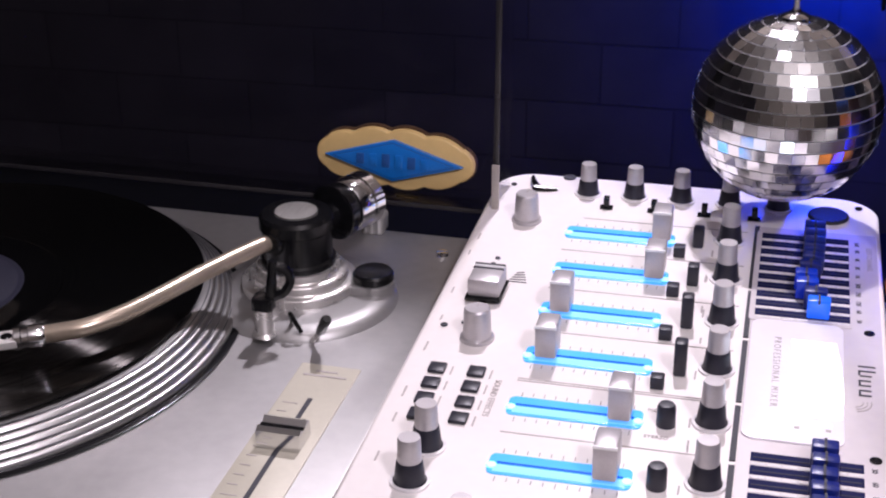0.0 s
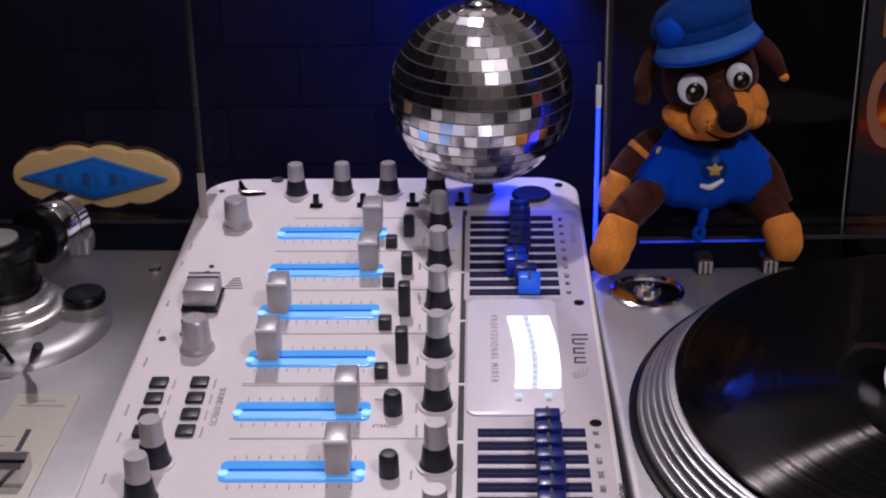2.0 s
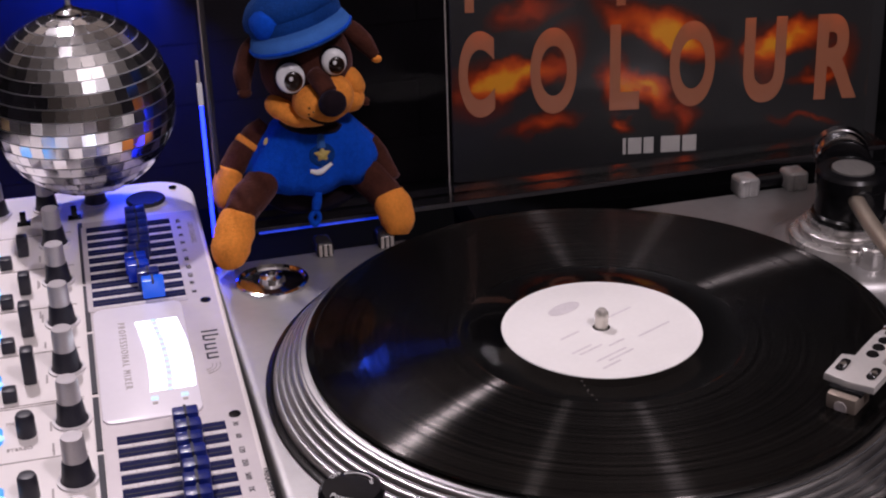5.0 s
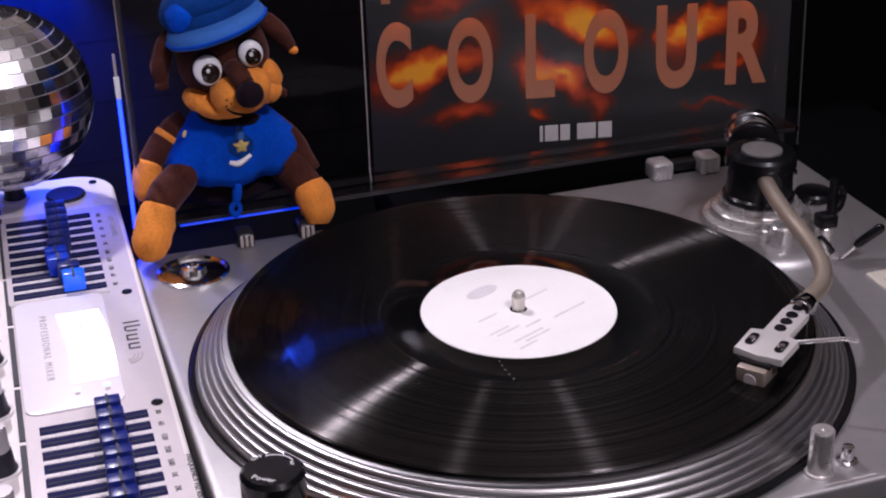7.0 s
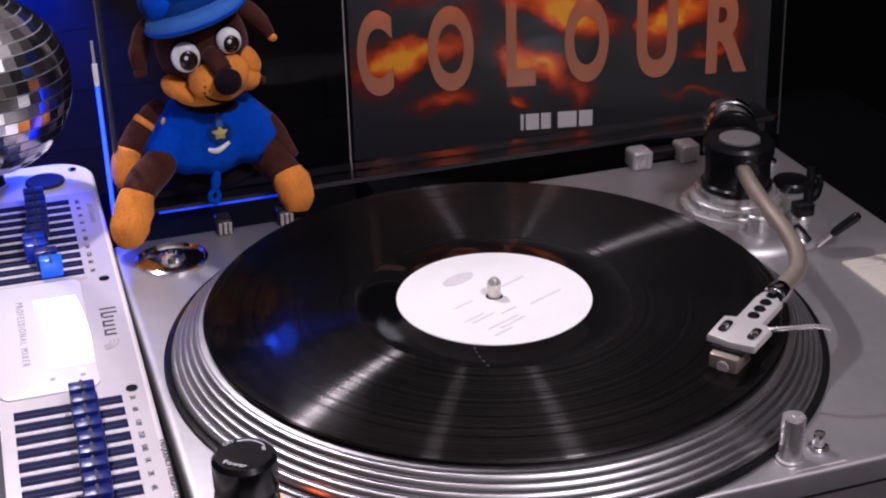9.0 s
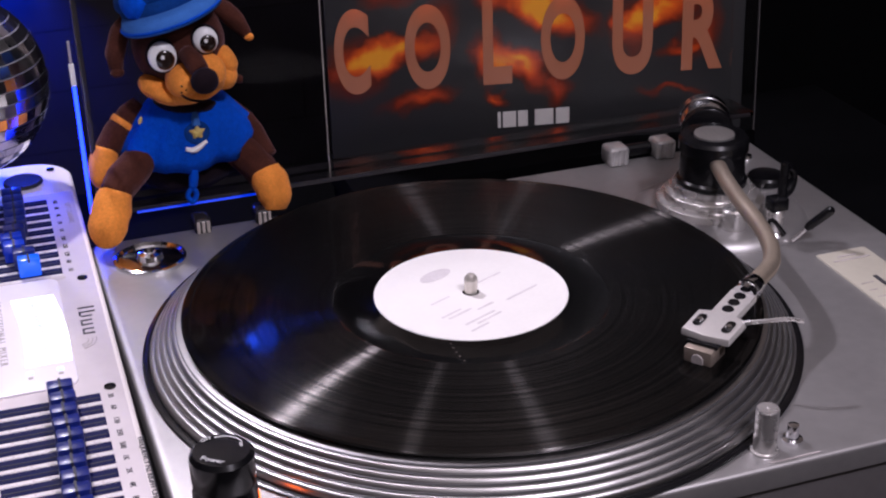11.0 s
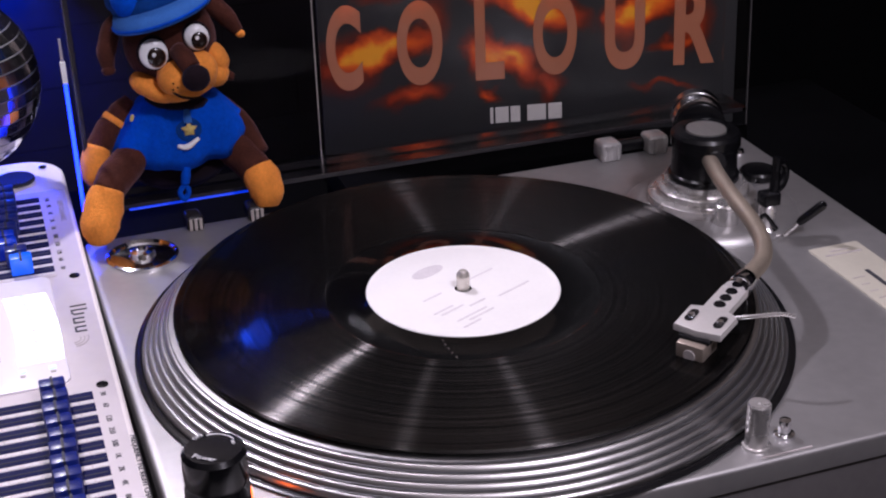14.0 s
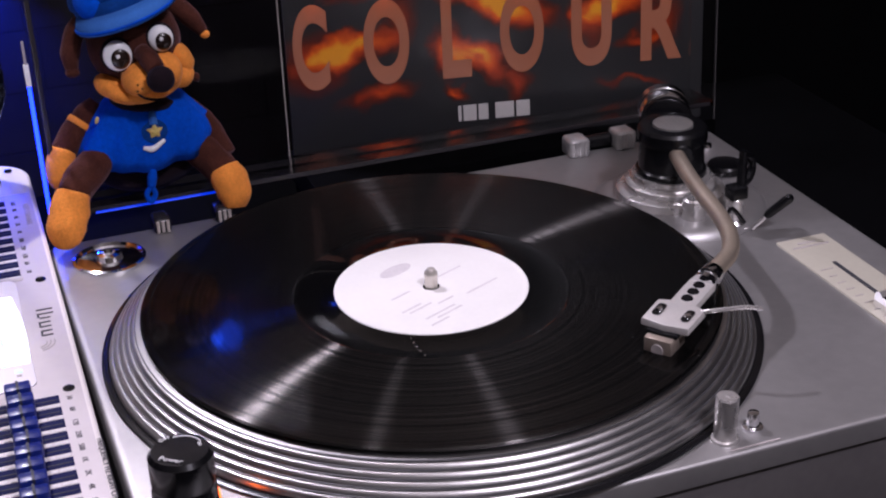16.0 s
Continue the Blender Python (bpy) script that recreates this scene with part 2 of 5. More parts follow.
CREAM = surf("cream_strip", (0.50, 0.47, 0.385), 0.45, 0.1, 0.06, 30)
INK = surf("ink", (0.03, 0.03, 0.04), 0.6, 0, 0.1, 60)
GREY_INK = surf("grey_ink", (0.42, 0.38, 0.37), 0.6, 0, 0.15, 90)
WHITE_INK = surf("white_ink", (0.75, 0.75, 0.75), 0.5, 0, 0.05, 60)
PANEL = surf("white_panel", (0.84, 0.79, 0.77), 0.38, 0, 0.035, 18, 0.03, 1200)
PANEL_GREY = surf("pale_silver_panel", (0.62, 0.57, 0.58), 0.36, 0.25, 0.05, 18, 0.03, 1200)
STRIP_WHITE = surf("scale_white", (0.72, 0.69, 0.70), 0.4, 0, 0.06, 60)
WINDOW_WHITE = surf("panel_window", (0.84, 0.80, 0.86), 0.3, 0, 0.03, 30)
KNOB_SILVER = surf("knob_silver", (0.47, 0.445, 0.455), 0.36, 0.45, 0.08, 90)
KNOB_BLACK = surf("knob_black", (0.014, 0.014, 0.024), 0.4, 0, 0.3, 120, 0.05, 900)
SLOT_DARK = surf("slot_dark", (0.004, 0.006, 0.055), 0.6, 0, 0.2, 120, spec=0.12)
NAVY_CAP = surf("navy_cap", (0.006, 0.015, 0.15), 0.3, 0, 0.2, 120, coat=0.2)
BLUE_GLOW = glow("fader_light", (0.06, 0.33, 0.95), 0.80, (0.1, 0.4, 0.8))
BLUE_GLOW_PALE = glow("fader_light_pale", (0.14, 0.48, 1.0), 0.85, (0.3, 0.6, 0.9))
BLUE_SLIT = glow("fader_slit", (0.01, 0.13, 0.85), 0.8, (0.01, 0.05, 0.3))
CYAN_END = glow("fader_end", (0.15, 0.60, 1.0), 1.9)
# lit copies of the navy cap: blue light on it put in as emission
NAVY_CAP_LIT = glow("navy_cap_lit", (0.004, 0.11, 1.0), 0.75, (0.02, 0.1, 0.5))
NAVY_CAP_HALF_LIT = glow("navy_cap_half_lit", (0.0, 0.02, 0.8), 0.22, (0.01, 0.04, 0.35))
METER_GLOW = glow("meter_light", (0.78, 0.88, 1.0), 5.0, (0.9, 0.9, 0.9))
METER_MARK = glow("meter_mark", (0.45, 0.72, 0.85), 1.6, (0.4, 0.6, 0.7))
ORANGE_GLOW = glow("strobe_light", (1.0, 0.12, 0.01), 7.0, (0.8, 0.2, 0.05))
LAMP_GLOW = glow("lamp_face", (1.0, 0.86, 0.72), 14.0, (0.9, 0.9, 0.9))
GLOBE_FACE = glow("globe_face", WARM, 20.0, (0.9, 0.9, 0.9))
LED_GLOW = glow("led_face", (0.03, 0.09, 1.0), 11.0, (0.1, 0.2, 0.9))
VINYL = vinyl("vinyl_grooves", 0.22, 0.82, 0.6)
VINYL_SMOOTH = vinyl("vinyl_smooth", 0.07, 0.0, 0.28)
LABEL = surf("paper_label", (0.84, 0.82, 0.79), 0.55, 0, 0.03, 40)
LABEL_INK = surf("label_print", (0.67, 0.63, 0.64), 0.6, 0, 0.12, 80)
LABEL_DARK = surf("dark_label", (0.010, 0.010, 0.022), 0.45, 0, 0.2, 40)
ACRYLIC = acrylic("clear_acrylic", 0.975, 0.03, 1.12)
ACRYLIC_SIDE = acrylic("clear_acrylic_side", 0.975, 0.03, 1.0)
FILM = acrylic("clear_film", 0.985, 0.10, 1.25, 0.5)
ACRYLIC_LEDGE = acrylic("clear_acrylic_ledge", 0.90, 0.05, 1.16)
RIM_PALE = surf("pale_rim", (0.40, 0.33, 0.27), 0.4, 0, 0.15, 60)
CAP_TURNED = surf("turned_cap", (0.66, 0.64, 0.61), 0.34, 0.85, 0.15, 60, stretch=(8, 1, 1))
ACRYLIC_EDGE = surf("frosted_edge", (0.40, 0.36, 0.33), 0.3, 0, 0.15, 60)
FILM_EDGE = surf("film_edge", (0.07, 0.066, 0.066), 0.3, 0, 0.15, 60)
HINGE_CLEAR = surf("cloudy_plastic", (0.46, 0.45, 0.44), 0.18, 0.5, 0.2, 160, 0.3, 300)
DARK_EDGE = surf("smoky_edge", (0.022, 0.020, 0.022), 0.25, 0, 0.15, 60)
STRIP_DIM = glow("led_edge_light", (0.008, 0.05, 1.0), 0.9, (0.05, 0.1, 0.6))
STRIP_GLOW = glow("led_strip_light", (0.013, 0.026, 1.0), 10.0, (0.05, 0.1, 0.6))
TABLE = surf("black_table", (0.0022, 0.0022, 0.0026), 0.85, 0, 0.3, 8, 0.1, 300, spec=0.02)
UPPER = surf("beige_upper_wall", (0.36, 0.31, 0.26), 0.8, 0, 0.1, 3, 0.2, 60)
WALL = block_wall("dark_wall", (0.024, 0.021, 0.026))
CURTAIN = surf("black_curtain", (0.0022, 0.0022, 0.0026), 0.9, 0, 0.3, 12, 0.3, 60, spec=0.03)
CEIL = surf("pale_ceiling", (0.74, 0.70, 0.64), 0.8, 0, 0.15, 2)
SOUTH = surf("beige_wall", (0.14, 0.12, 0.10), 0.8, 0, 0.12, 3, 0.2, 60)
FLOOR = surf("dark_floor", (0.03, 0.025, 0.02), 0.5, 0, 0.3, 6)
MIRROR = surf("mirror_tile", (0.90, 0.90, 0.92), 0.14, 1.0, 0.03, 30)
GROUT = surf("ball_core", (0.80, 0.80, 0.82), 0.35, 0.3, 0.2, 90)
PLAQUE = surf("cream_plaque", (0.70, 0.49, 0.20), 0.42, 0, 0.06, 30, 0.05, 300)
PLAQUE_BLUE = surf("blue_enamel", (0.012, 0.17, 0.60), 0.3, 0, 0.12, 60, coat=0.3)
PLAQUE_EDGE_SHADE = surf("plaque_edge_shade", (0.07, 0.035, 0.015), 0.6, 0, 0.3, 60)
PLAQUE_DARK = surf("blue_relief", (0.02, 0.09, 0.33), 0.35, 0, 0.15, 60)
FUR_BROWN = plush("brown_plush", (0.055, 0.018, 0.012), 0.35, (0.55, 0.35, 0.40), 0.45)
FUR_TAN = plush("tan_plush", (0.78, 0.27, 0.045), 0.25, (0.9, 0.6, 0.4), 0.25)
FUR_DARK = plush("dark_plush", (0.012, 0.007, 0.010), 0.2, (0.3, 0.3, 0.5), 0.3, 120)
CLOTH_BLUE = plush("blue_cloth", (0.005, 0.065, 0.50), 0.15, (0.2, 0.4, 1.0), 0.3, 45)
CLOTH_DEEP = plush("deep_blue_cloth", (0.006, 0.040, 0.20), 0.2, (0.2, 0.4, 0.9), 0.3, 60)
CLOTH_PALE = plush("pale_blue_cloth", (0.04, 0.13, 0.42), 0.15, (0.3, 0.5, 1.0), 0.15, 90)
EYE_BROWN = surf("eye_brown", (0.11, 0.035, 0.014), 0.25, 0, 0.2, 90)
EYE_WHITE = surf("eye_white", (0.8, 0.8, 0.8), 0.3, 0, 0.03, 60)
EYE_DARK = surf("eye_dark", (0.015, 0.008, 0.006), 0.2, 0, 0.2, 60)
GOLD = surf("gold_thread", (0.55, 0.42, 0.12), 0.5, 0, 0.15, 120)
SLEEVE = sleeve_print("cover_art")
LETTER = letter_print("cover_letters", (0.80, 0.28, 0.13), 0.48)
LETTER_PALE = surf("pale_print", (0.62, 0.60, 0.57), 0.4, 0, 0.05, 40)
SLEEVE_EDGE = surf("card_edge", (0.06, 0.06, 0.06), 0.6, 0, 0.1, 60)


# ---------------------------------------------------------------- building blocks
def thing(name, m, label, category, group="", kind=""):
    ob = new(name)
    ob.empty_display_size = 0.02
    ob.matrix_world = m
    return tagged(ob, label, category, group, kind)


def mesh_of(name, bm, material, smooth=35):
    me = bpy.data.meshes.new(name)
    bmesh.ops.recalc_face_normals(bm, faces=bm.faces[:])
    bm.to_mesh(me)
    bm.free()
    for mt in (material if isinstance(material, (list, tuple)) else [material]):
        me.materials.append(mt)
    if smooth:
        me.shade_smooth()
        me.set_sharp_from_angle(angle=radians(smooth))
    return me


def part(name, bm, material, parent=None, label="", m=None, smooth=35):
    me = bm if isinstance(bm, bpy.types.Mesh) else mesh_of(name, bm, material, smooth)
    ob = new(name, me)
    if parent:
        ob.parent = parent
    if m is not None:
        ob.matrix_local = m
    return tagged(ob, label)


def box(bm, lo, hi, bevel=0.0, seg=2):
    r = bmesh.ops.create_cube(bm, size=1)
    for v in r["verts"]:
        for i in range(3):
            v.co[i] = lo[i] + (v.co[i] + 0.5) * (hi[i] - lo[i])
    if bevel:
        bmesh.ops.bevel(bm, geom=list({e for v in r["verts"] for e in v.link_edges}), offset=bevel, segments=seg, affect="EDGES", profile=0.5)
    return bm


def bx(lo, hi, bevel=0.0, seg=2):
    return box(bmesh.new(), lo, hi, bevel, seg)


def cbox(c, s, bevel=0.0, seg=2):
    return bx([c[i] - s[i] / 2 for i in range(3)], [c[i] + s[i] / 2 for i in range(3)], bevel, seg)


def lathe(profile, seg=48, bm=None, at=(0, 0, 0), m=None):
    """Turns a profile of (radius, height) round the z axis; a radius of 0 closes it."""
    bm = bm or bmesh.new()
    rings = []
    for r, z in profile:
        if r == 0:
            rings.append([bm.verts.new((0, 0, z))])
        else:
            rings.append([bm.verts.new((r * math.cos(2 * math.pi * i / seg), r * math.sin(2 * math.pi * i / seg), z)) for i in range(seg)])
    for a, b in zip(rings, rings[1:]):
        for i in range(seg):
            j = (i + 1) % seg
            q = [a[i % len(a)], a[j % len(a)], b[j % len(b)], b[i % len(b)]]
            q = list(dict.fromkeys(q))
            if len(q) > 2:
                bm.faces.new(q)
    vs = [v for r in rings for v in r]
    bmesh.ops.transform(bm, matrix=Matrix.Translation(at) @ (m or Matrix()), verts=vs)
    return bm


def tube(points, radius, seg=14, bm=None, closed_ends=True):
    """A round tube along a smooth line of points."""
    bm = bm or bmesh.new()
    pts = [Vector(p) for p in points]
    rad = radius if isinstance(radius, (list, tuple)) else [radius] * len(pts)
    side = None
    rings = []
    for k, p in enumerate(pts):
        d = (pts[min(k + 1, len(pts) - 1)] - pts[max(k - 1, 0)]).normalized()
        if side is None:
            side = d.orthogonal().normalized()
        side = (side - d * side.dot(d)).normalized()
        up = d.cross(side)
        rings.append([bm.verts.new(p + (side * math.cos(2 * math.pi * i / seg) + up * math.sin(2 * math.pi * i / seg)) * rad[k]) for i in range(seg)])
    for a, b in zip(rings, rings[1:]):
        for i in range(seg):
            bm.faces.new((a[i], a[(i + 1) % seg], b[(i + 1) % seg], b[i]))
    if closed_ends:
        bm.faces.new(rings[0][::-1]), bm.faces.new(rings[-1])
    return bm


def curve_line(points, steps=8):
    """Catmull-Rom through the points."""
    p = [Vector(q) for q in points]
    p = [2 * p[0] - p[1]] + p + [2 * p[-1] - p[-2]]
    out = []
    for i in range(1, len(p) - 2):
        for s in range(steps):
            t = s / steps
            a, b, c, d = p[i - 1], p[i], p[i + 1], p[i + 2]
            out.append(0.5 * (2 * b + (c - a) * t + (2 * a - 5 * b + 4 * c - d) * t * t + (3 * b - a - 3 * c + d) * t ** 3))
    return out + [p[-2]]


def prism(outline, z0, z1, bevel=0.0, seg=2):
    """An upright slab over a flat outline."""
    bm = bmesh.new()
    f = bm.faces.new([bm.verts.new((x, y, z0)) for x, y in outline])
    r = bmesh.ops.extrude_face_region(bm, geom=[f])
    vs = [v for v in r["geom"] if isinstance(v, bmesh.types.BMVert)]
    bmesh.ops.translate(bm, vec=(0, 0, z1 - z0), verts=vs)
    if bevel:
        top = [e for e in bm.edges if all(abs(v.co.z - z1) < 1e-7 for v in e.verts)]
        bmesh.ops.bevel(bm, geom=top, offset=bevel, segments=seg, affect="EDGES", profile=0.5)
    return bm


def round_rect(x0, x1, y0, y1, r, n=8):
    out = []
    for cx, cy, a in ((x1 - r, y1 - r, 0), (x0 + r, y1 - r, 90), (x0 + r, y0 + r, 180), (x1 - r, y0 + r, 270)):
        for i in range(n + 1):
            t = radians(a + 90 * i / n)
            out.append((cx + r * math.cos(t), cy + r * math.sin(t)))
    return out


def lettering(name, text, size, material, parent, m, align="LEFT", extrude=0.0001, spacing=1.0, label="", bold=0.0, fine=3):
    cu = bpy.data.curves.new(name, "FONT")
    cu.body, cu.size, cu.align_x, cu.extrude, cu.space_character = text, size, align, extrude, spacing
    cu.resolution_u = fine
    cu.offset = bold
    tmp = bpy.data.objects.new(name, cu)
    me = bpy.data.meshes.new_from_object(tmp)
    bpy.data.objects.remove(tmp)
    me.materials.clear()
    me.materials.append(material)
    return part(name, me, material, parent, label, m)


# ---------------------------------------------------------------- the room
def structure(name, lo, hi, material, label, category):
    return tagged(part(name, bx(lo, hi), material, smooth=0), label, category, kind="structure")


structure("floor", (-2.4, -2.2, -0.80), (2.0, 1.10, -0.75), FLOOR, "dark floor of the dim room", "floor")
structure("wall_north", (-2.4, 1.00, -0.75), (2.0, 1.10, 1.70), UPPER, "beige wall behind a black back panel", "wall")
structure("wall_panel", (-2.4, 0.62, -0.75), (0.42, 0.64, 0.57), WALL, "near-black block wall behind the decks", "wall panel")
structure("wall_curtain", (0.42, 0.60, -0.75), (2.0, 0.64, 0.57), CURTAIN, "black cloth hanging beside the block wall", "curtain")
structure("wall_south", (-2.4, -2.3, -0.75), (2.0, -2.2, 1.70), SOUTH, "beige wall of the dim room", "wall")
structure("wall_west", (-2.5, -2.3, -0.75), (-2.4, 1.10, 1.70), WALL, "near-black wall of the dim room", "wall")
structure("wall_east", (2.0, -2.3, -0.75), (2.1, 1.10, 1.70), WALL, "near-black wall of the dim room", "wall")
structure("ceiling", (-2.4, -2.2, 1.70), (2.0, 1.00, 1.75), CEIL, "pale ceiling lit by a globe lamp", "ceiling")


def downlight(at):
    t = thing("downlight", pose(at[0], at[1], 1.70), "round metal ceiling downlight, switched on, warm white", "lamp")
    part("ring", lathe([(0.055, 0), (0.075, 0), (0.078, -0.006), (0.056, -0.014), (0.055, 0)], 32), BRUSHED, t)
    part("bulb_face", lathe([(0, -0.004), (0.054, -0.004), (0.054, -0.001)], 32), LAMP_GLOW, t, "glowing warm-white lamp face")


def wall_spot(at):
    t = thing("wall_spot", Matrix.Translation(at), "small wall spotlight on an arm, switched on", "lamp")
    aim = look(at, (-0.28, 0.1, 0.1)).to_3x3().to_4x4()
    part("can", lathe([(0, 0.09), (0.030, 0.09), (0.045, 0.060), (0.045, 0.004), (0.042, 0.004)], 32, m=aim), BLACK, t)
    part("lamp_face", lathe([(0, 0.012), (0.041, 0.012), (0.041, 0.016)], 32, m=aim), LAMP_GLOW, t, "glowing warm-white lamp face")
    part("arm", tube([(0, 0.03, 0.05), (0, 0.05, 0.08), (0, 1.00 - at[1], 0.08)], 0.006), BLACK, t)


downlight(LAMP_B)
wall_spot(LAMP_A)


def led_lamp():
    x, y, z = BLUE_LED
    t = thing("led_lamp", pose(x, y, z), "small blue LED lamp on a wall bracket, switched on", "lamp")
    part("head", lathe([(0, 0.03), (0.012, 0.03), (0.016, 0.0), (0.013, 0.0)], 20, m=pose(0, 0, 0, -60, 0, 0)), BLACK, t)
    part("lens", lathe([(0, 0.001), (0.0128, 0.002), (0.0128, 0.006)], 20, m=pose(0, 0, 0, -60, 0, 0)), LED_GLOW, t, "glowing blue lens")
    part("arm", tube([(0, 0.02, 0.02), (0, 0.10, 0.05), (0, 0.62 - y, 0.05)], 0.004), BLACK, t)


led_lamp()


def globe_lamp():
    x, y, z = GLOBE
    t = thing("globe_lamp", pose(x, y, z), "bare round globe lamp hanging from a cord, switched on", "lamp")
    part("cord", tube([(0, 0, 0.085), (0, 0, 1.70 - z)], 0.003, 8), BLACK, t)
    part("socket", lathe([(0, 0.10), (0.016, 0.10), (0.018, 0.070), (0, 0.070)], 20), BLACK, t)
    part("rose", lathe([(0, 1.70 - z), (0.045, 1.70 - z), (0.045, 1.69 - z), (0, 1.68 - z)], 24), BLACK, t)


def blue_lamp():
    x, y, z = BLUE_BAR
    t = thing("blue_lamp", pose(x, y, z), "blue effect lamp on a wall bracket, switched on", "lamp")
    part("head", lathe([(0, 0.02), (0.03, 0.02), (0.034, -0.002), (0.030, -0.002)], 24), BLACK, t)
    part("lens", lathe([(0, 0.004), (0.029, 0.004), (0.029, 0.008)], 24), STRIP_GLOW, t, "glowing blue lens")
    # unseen plates added to block blue light towards the mixer and right-hand wall
    part("hood", bx((-0.060, -0.046, -0.034), (0.060, -0.043, 0.020), 0.001), BLACK, t, "added unseen plate that blocks blue light towards the mixer")
    part("hood_side", bx((0.024, -0.043, -0.055), (0.027, 0.060, 0.017), 0.001), BLACK, t, "added unseen flap that blocks blue light on the right-hand wall")
    part("hood_top", bx((-0.060, -0.043, 0.017), (0.060, 0.030, 0.020), 0.001), BLACK, t)
    part("arm", tube([(0, 0, 0.018), (0, 0.05, 0.04), (0, 0.62 - y, 0.04)], 0.005), BLACK, t)


globe_lamp()
blue_lamp()


def table():
    t = thing("table", pose(0, 0, 0), "long black table that carries the decks", "table")
    part("tabletop", bx((-1.15, -0.34, -0.035), (0.55, 0.52, 0.0), 0.004), TABLE, t)
    for x in (-1.10, 0.46):
        for y in (-0.30, 0.44):
            part("leg", bx((x, y, -0.75), (x + 0.05, y + 0.05, -0.035), 0.003), TABLE, t)


table()

# ---------------------------------------------------------------- turntables
PLATE = 0.110       # top of the deck's plate
DISC = 0.1313       # top of the record
DECK_X0, DECK_X1, DECK_Y0, DECK_Y1 = -0.178, 0.270, -0.170, 0.179
PIVOT = (0.187, 0.082)


def tonearm(deck, swing, weight_turn):
    """The arm with all that swings about the pivot; swing: degrees about it."""
    px, py = PIVOT
    turn = Matrix.Translation((px, py, 0)) @ pose(0, 0, 0, 0, 0, swing)
    arm = part("tonearm", tube([Vector(p) - Vector((px, py, 0)) for p in curve_line([
        (0.1815, 0.068, 0.150), (0.1742, 0.043, 0.1498), (0.1678, 0.016, 0.1495), (0.1618, -0.015, 0.149), (0.1552, -0.038, 0.148),
        (0.1455, -0.0550, 0.1468), (0.134, -0.0640, 0.1455), (0.126, -0.0695, 0.1445)], 6)], 0.0047, 16), ARM_METAL, deck, "S-shaped polished metal arm tube", turn)
    d = Vector((-0.80, -0.60, 0)).normalized()
    ang = math.degrees(math.atan2(d.y, d.x))
    base = Matrix.Translation((0.126 - px, -0.0695 - py, 0.1442)) @ pose(0, 0, 0, 0, 2.5, ang)
    part("collar", lathe([(0, -0.004), (0.0056, -0.004), (0.0062, -0.003), (0.0062, 0.004), (0.0052, 0.0045), (0.0052, 0.0075), (0.0062, 0.008), (0.0062, 0.011), (0, 0.011)], 20,
                         m=base @ pose(0, 0, 0, 0, 90, 0)), CHROME, arm)
    # headshell: a neck with three holes that widens to a slotted plate
    y1, y2 = 0.0068, 0.0125
    outline = [(0.010, -y1), (0.034, -y1), (0.036, -y2), (0.056, -y2 * 0.98), (0.0575, 0), (0.056, y2 * 0.98), (0.036, y2), (0.034, y1), (0.010, y1)]
    shell = prism(outline, -0.0015, 0.0022, 0.0007)
    shell_ob = part("headshell", shell, surf("shell_metal", (0.70, 0.67, 0.64), 0.34, 0.45, 0.06, 60), arm, "pale aluminium headshell", base)
    for k in range(3):
        part("hole", lathe([(0, 0.0029), (0.0026, 0.0029), (0.0032, 0.0021)], 18), BLACK, arm, "", base @ Matrix.Translation((0.015 + 0.0072 * k, 0, 0)))
    for s in (-1, 1):
        part("slot", prism(round_rect(0.040, 0.051, s * 0.0075 - 0.0022, s * 0.0075 + 0.0022, 0.0021, 4), 0.0021, 0.0028), BLACK, arm, "", base)
        part("screw", lathe([(0, 0.0042), (0.0016, 0.0040), (0.0019, 0.0028)], 12), CHROME, arm, "", base @ Matrix.Translation((0.046, s * 0.0075, 0)))
    part("finger_lift", tube(curve_line([(0.037, 0.010, 0.001), (0.034, 0.020, 0.0035), (0.027, 0.030, 0.004), (0.022, 0.036, 0.002)], 5), 0.0011, 8), BRUSHED, arm, "thin curved finger lift", base)
    part("cartridge", cbox((0.0555, 0, -0.0085), (0.017, 0.0145, 0.0115), 0.001), surf("cartridge_gold", (0.50, 0.42, 0.35), 0.35, 0.7, 0.1, 60), arm, "pale bronze cartridge", base)
    part("cartridge_mount", cbox((0.050, 0, -0.0023), (0.020, 0.016, 0.002), 0.0004), BLACK, arm, "", base)
    part("cartridge_mark", lathe([(0, 0.0004), (0.003, 0.0004), (0.0033, 0)], 16), GREY_INK, arm, "", base @ Matrix.Translation((0.064, 0, -0.0085)) @ pose(0, 0, 0, 0, 90, 0))
    # counterweight behind the pivot
    back = (Vector((0.1815, 0.066, 0)) - Vector((0.174, 0.028, 0))).normalized()
    cw = Matrix.Translation((0, 0, 0.150)) @ pose(0, 0, 0, 0, 0, math.degrees(math.atan2(back.y, back.x)) + weight_turn) @ pose(0, 0, 0, 0, 90, 0)
    part("counterweight", lathe([(0, 0.030), (0.0150, 0.030), (0.0165, 0.031), (0.0165, 0.036), (0.0145, 0.037), (0.0145, 0.040)], 36, m=cw), BLACK, arm, "black dial ring of the counterweight")
    part("weight", lathe([(0.0145, 0.0395), (0.0158, 0.040), (0.0163, 0.041), (0.0163, 0.050), (0.0155, 0.0505), (0.0155, 0.052), (0.0163, 0.0525), (0.0163, 0.060), (0.0152, 0.061), (0, 0.061)], 36, m=cw), CHROME, arm, "polished steel counterweight")
    part("weight_shaft", lathe([(0.007, 0.012), (0.007, 0.031)], 20, m=cw), BLACK, arm)


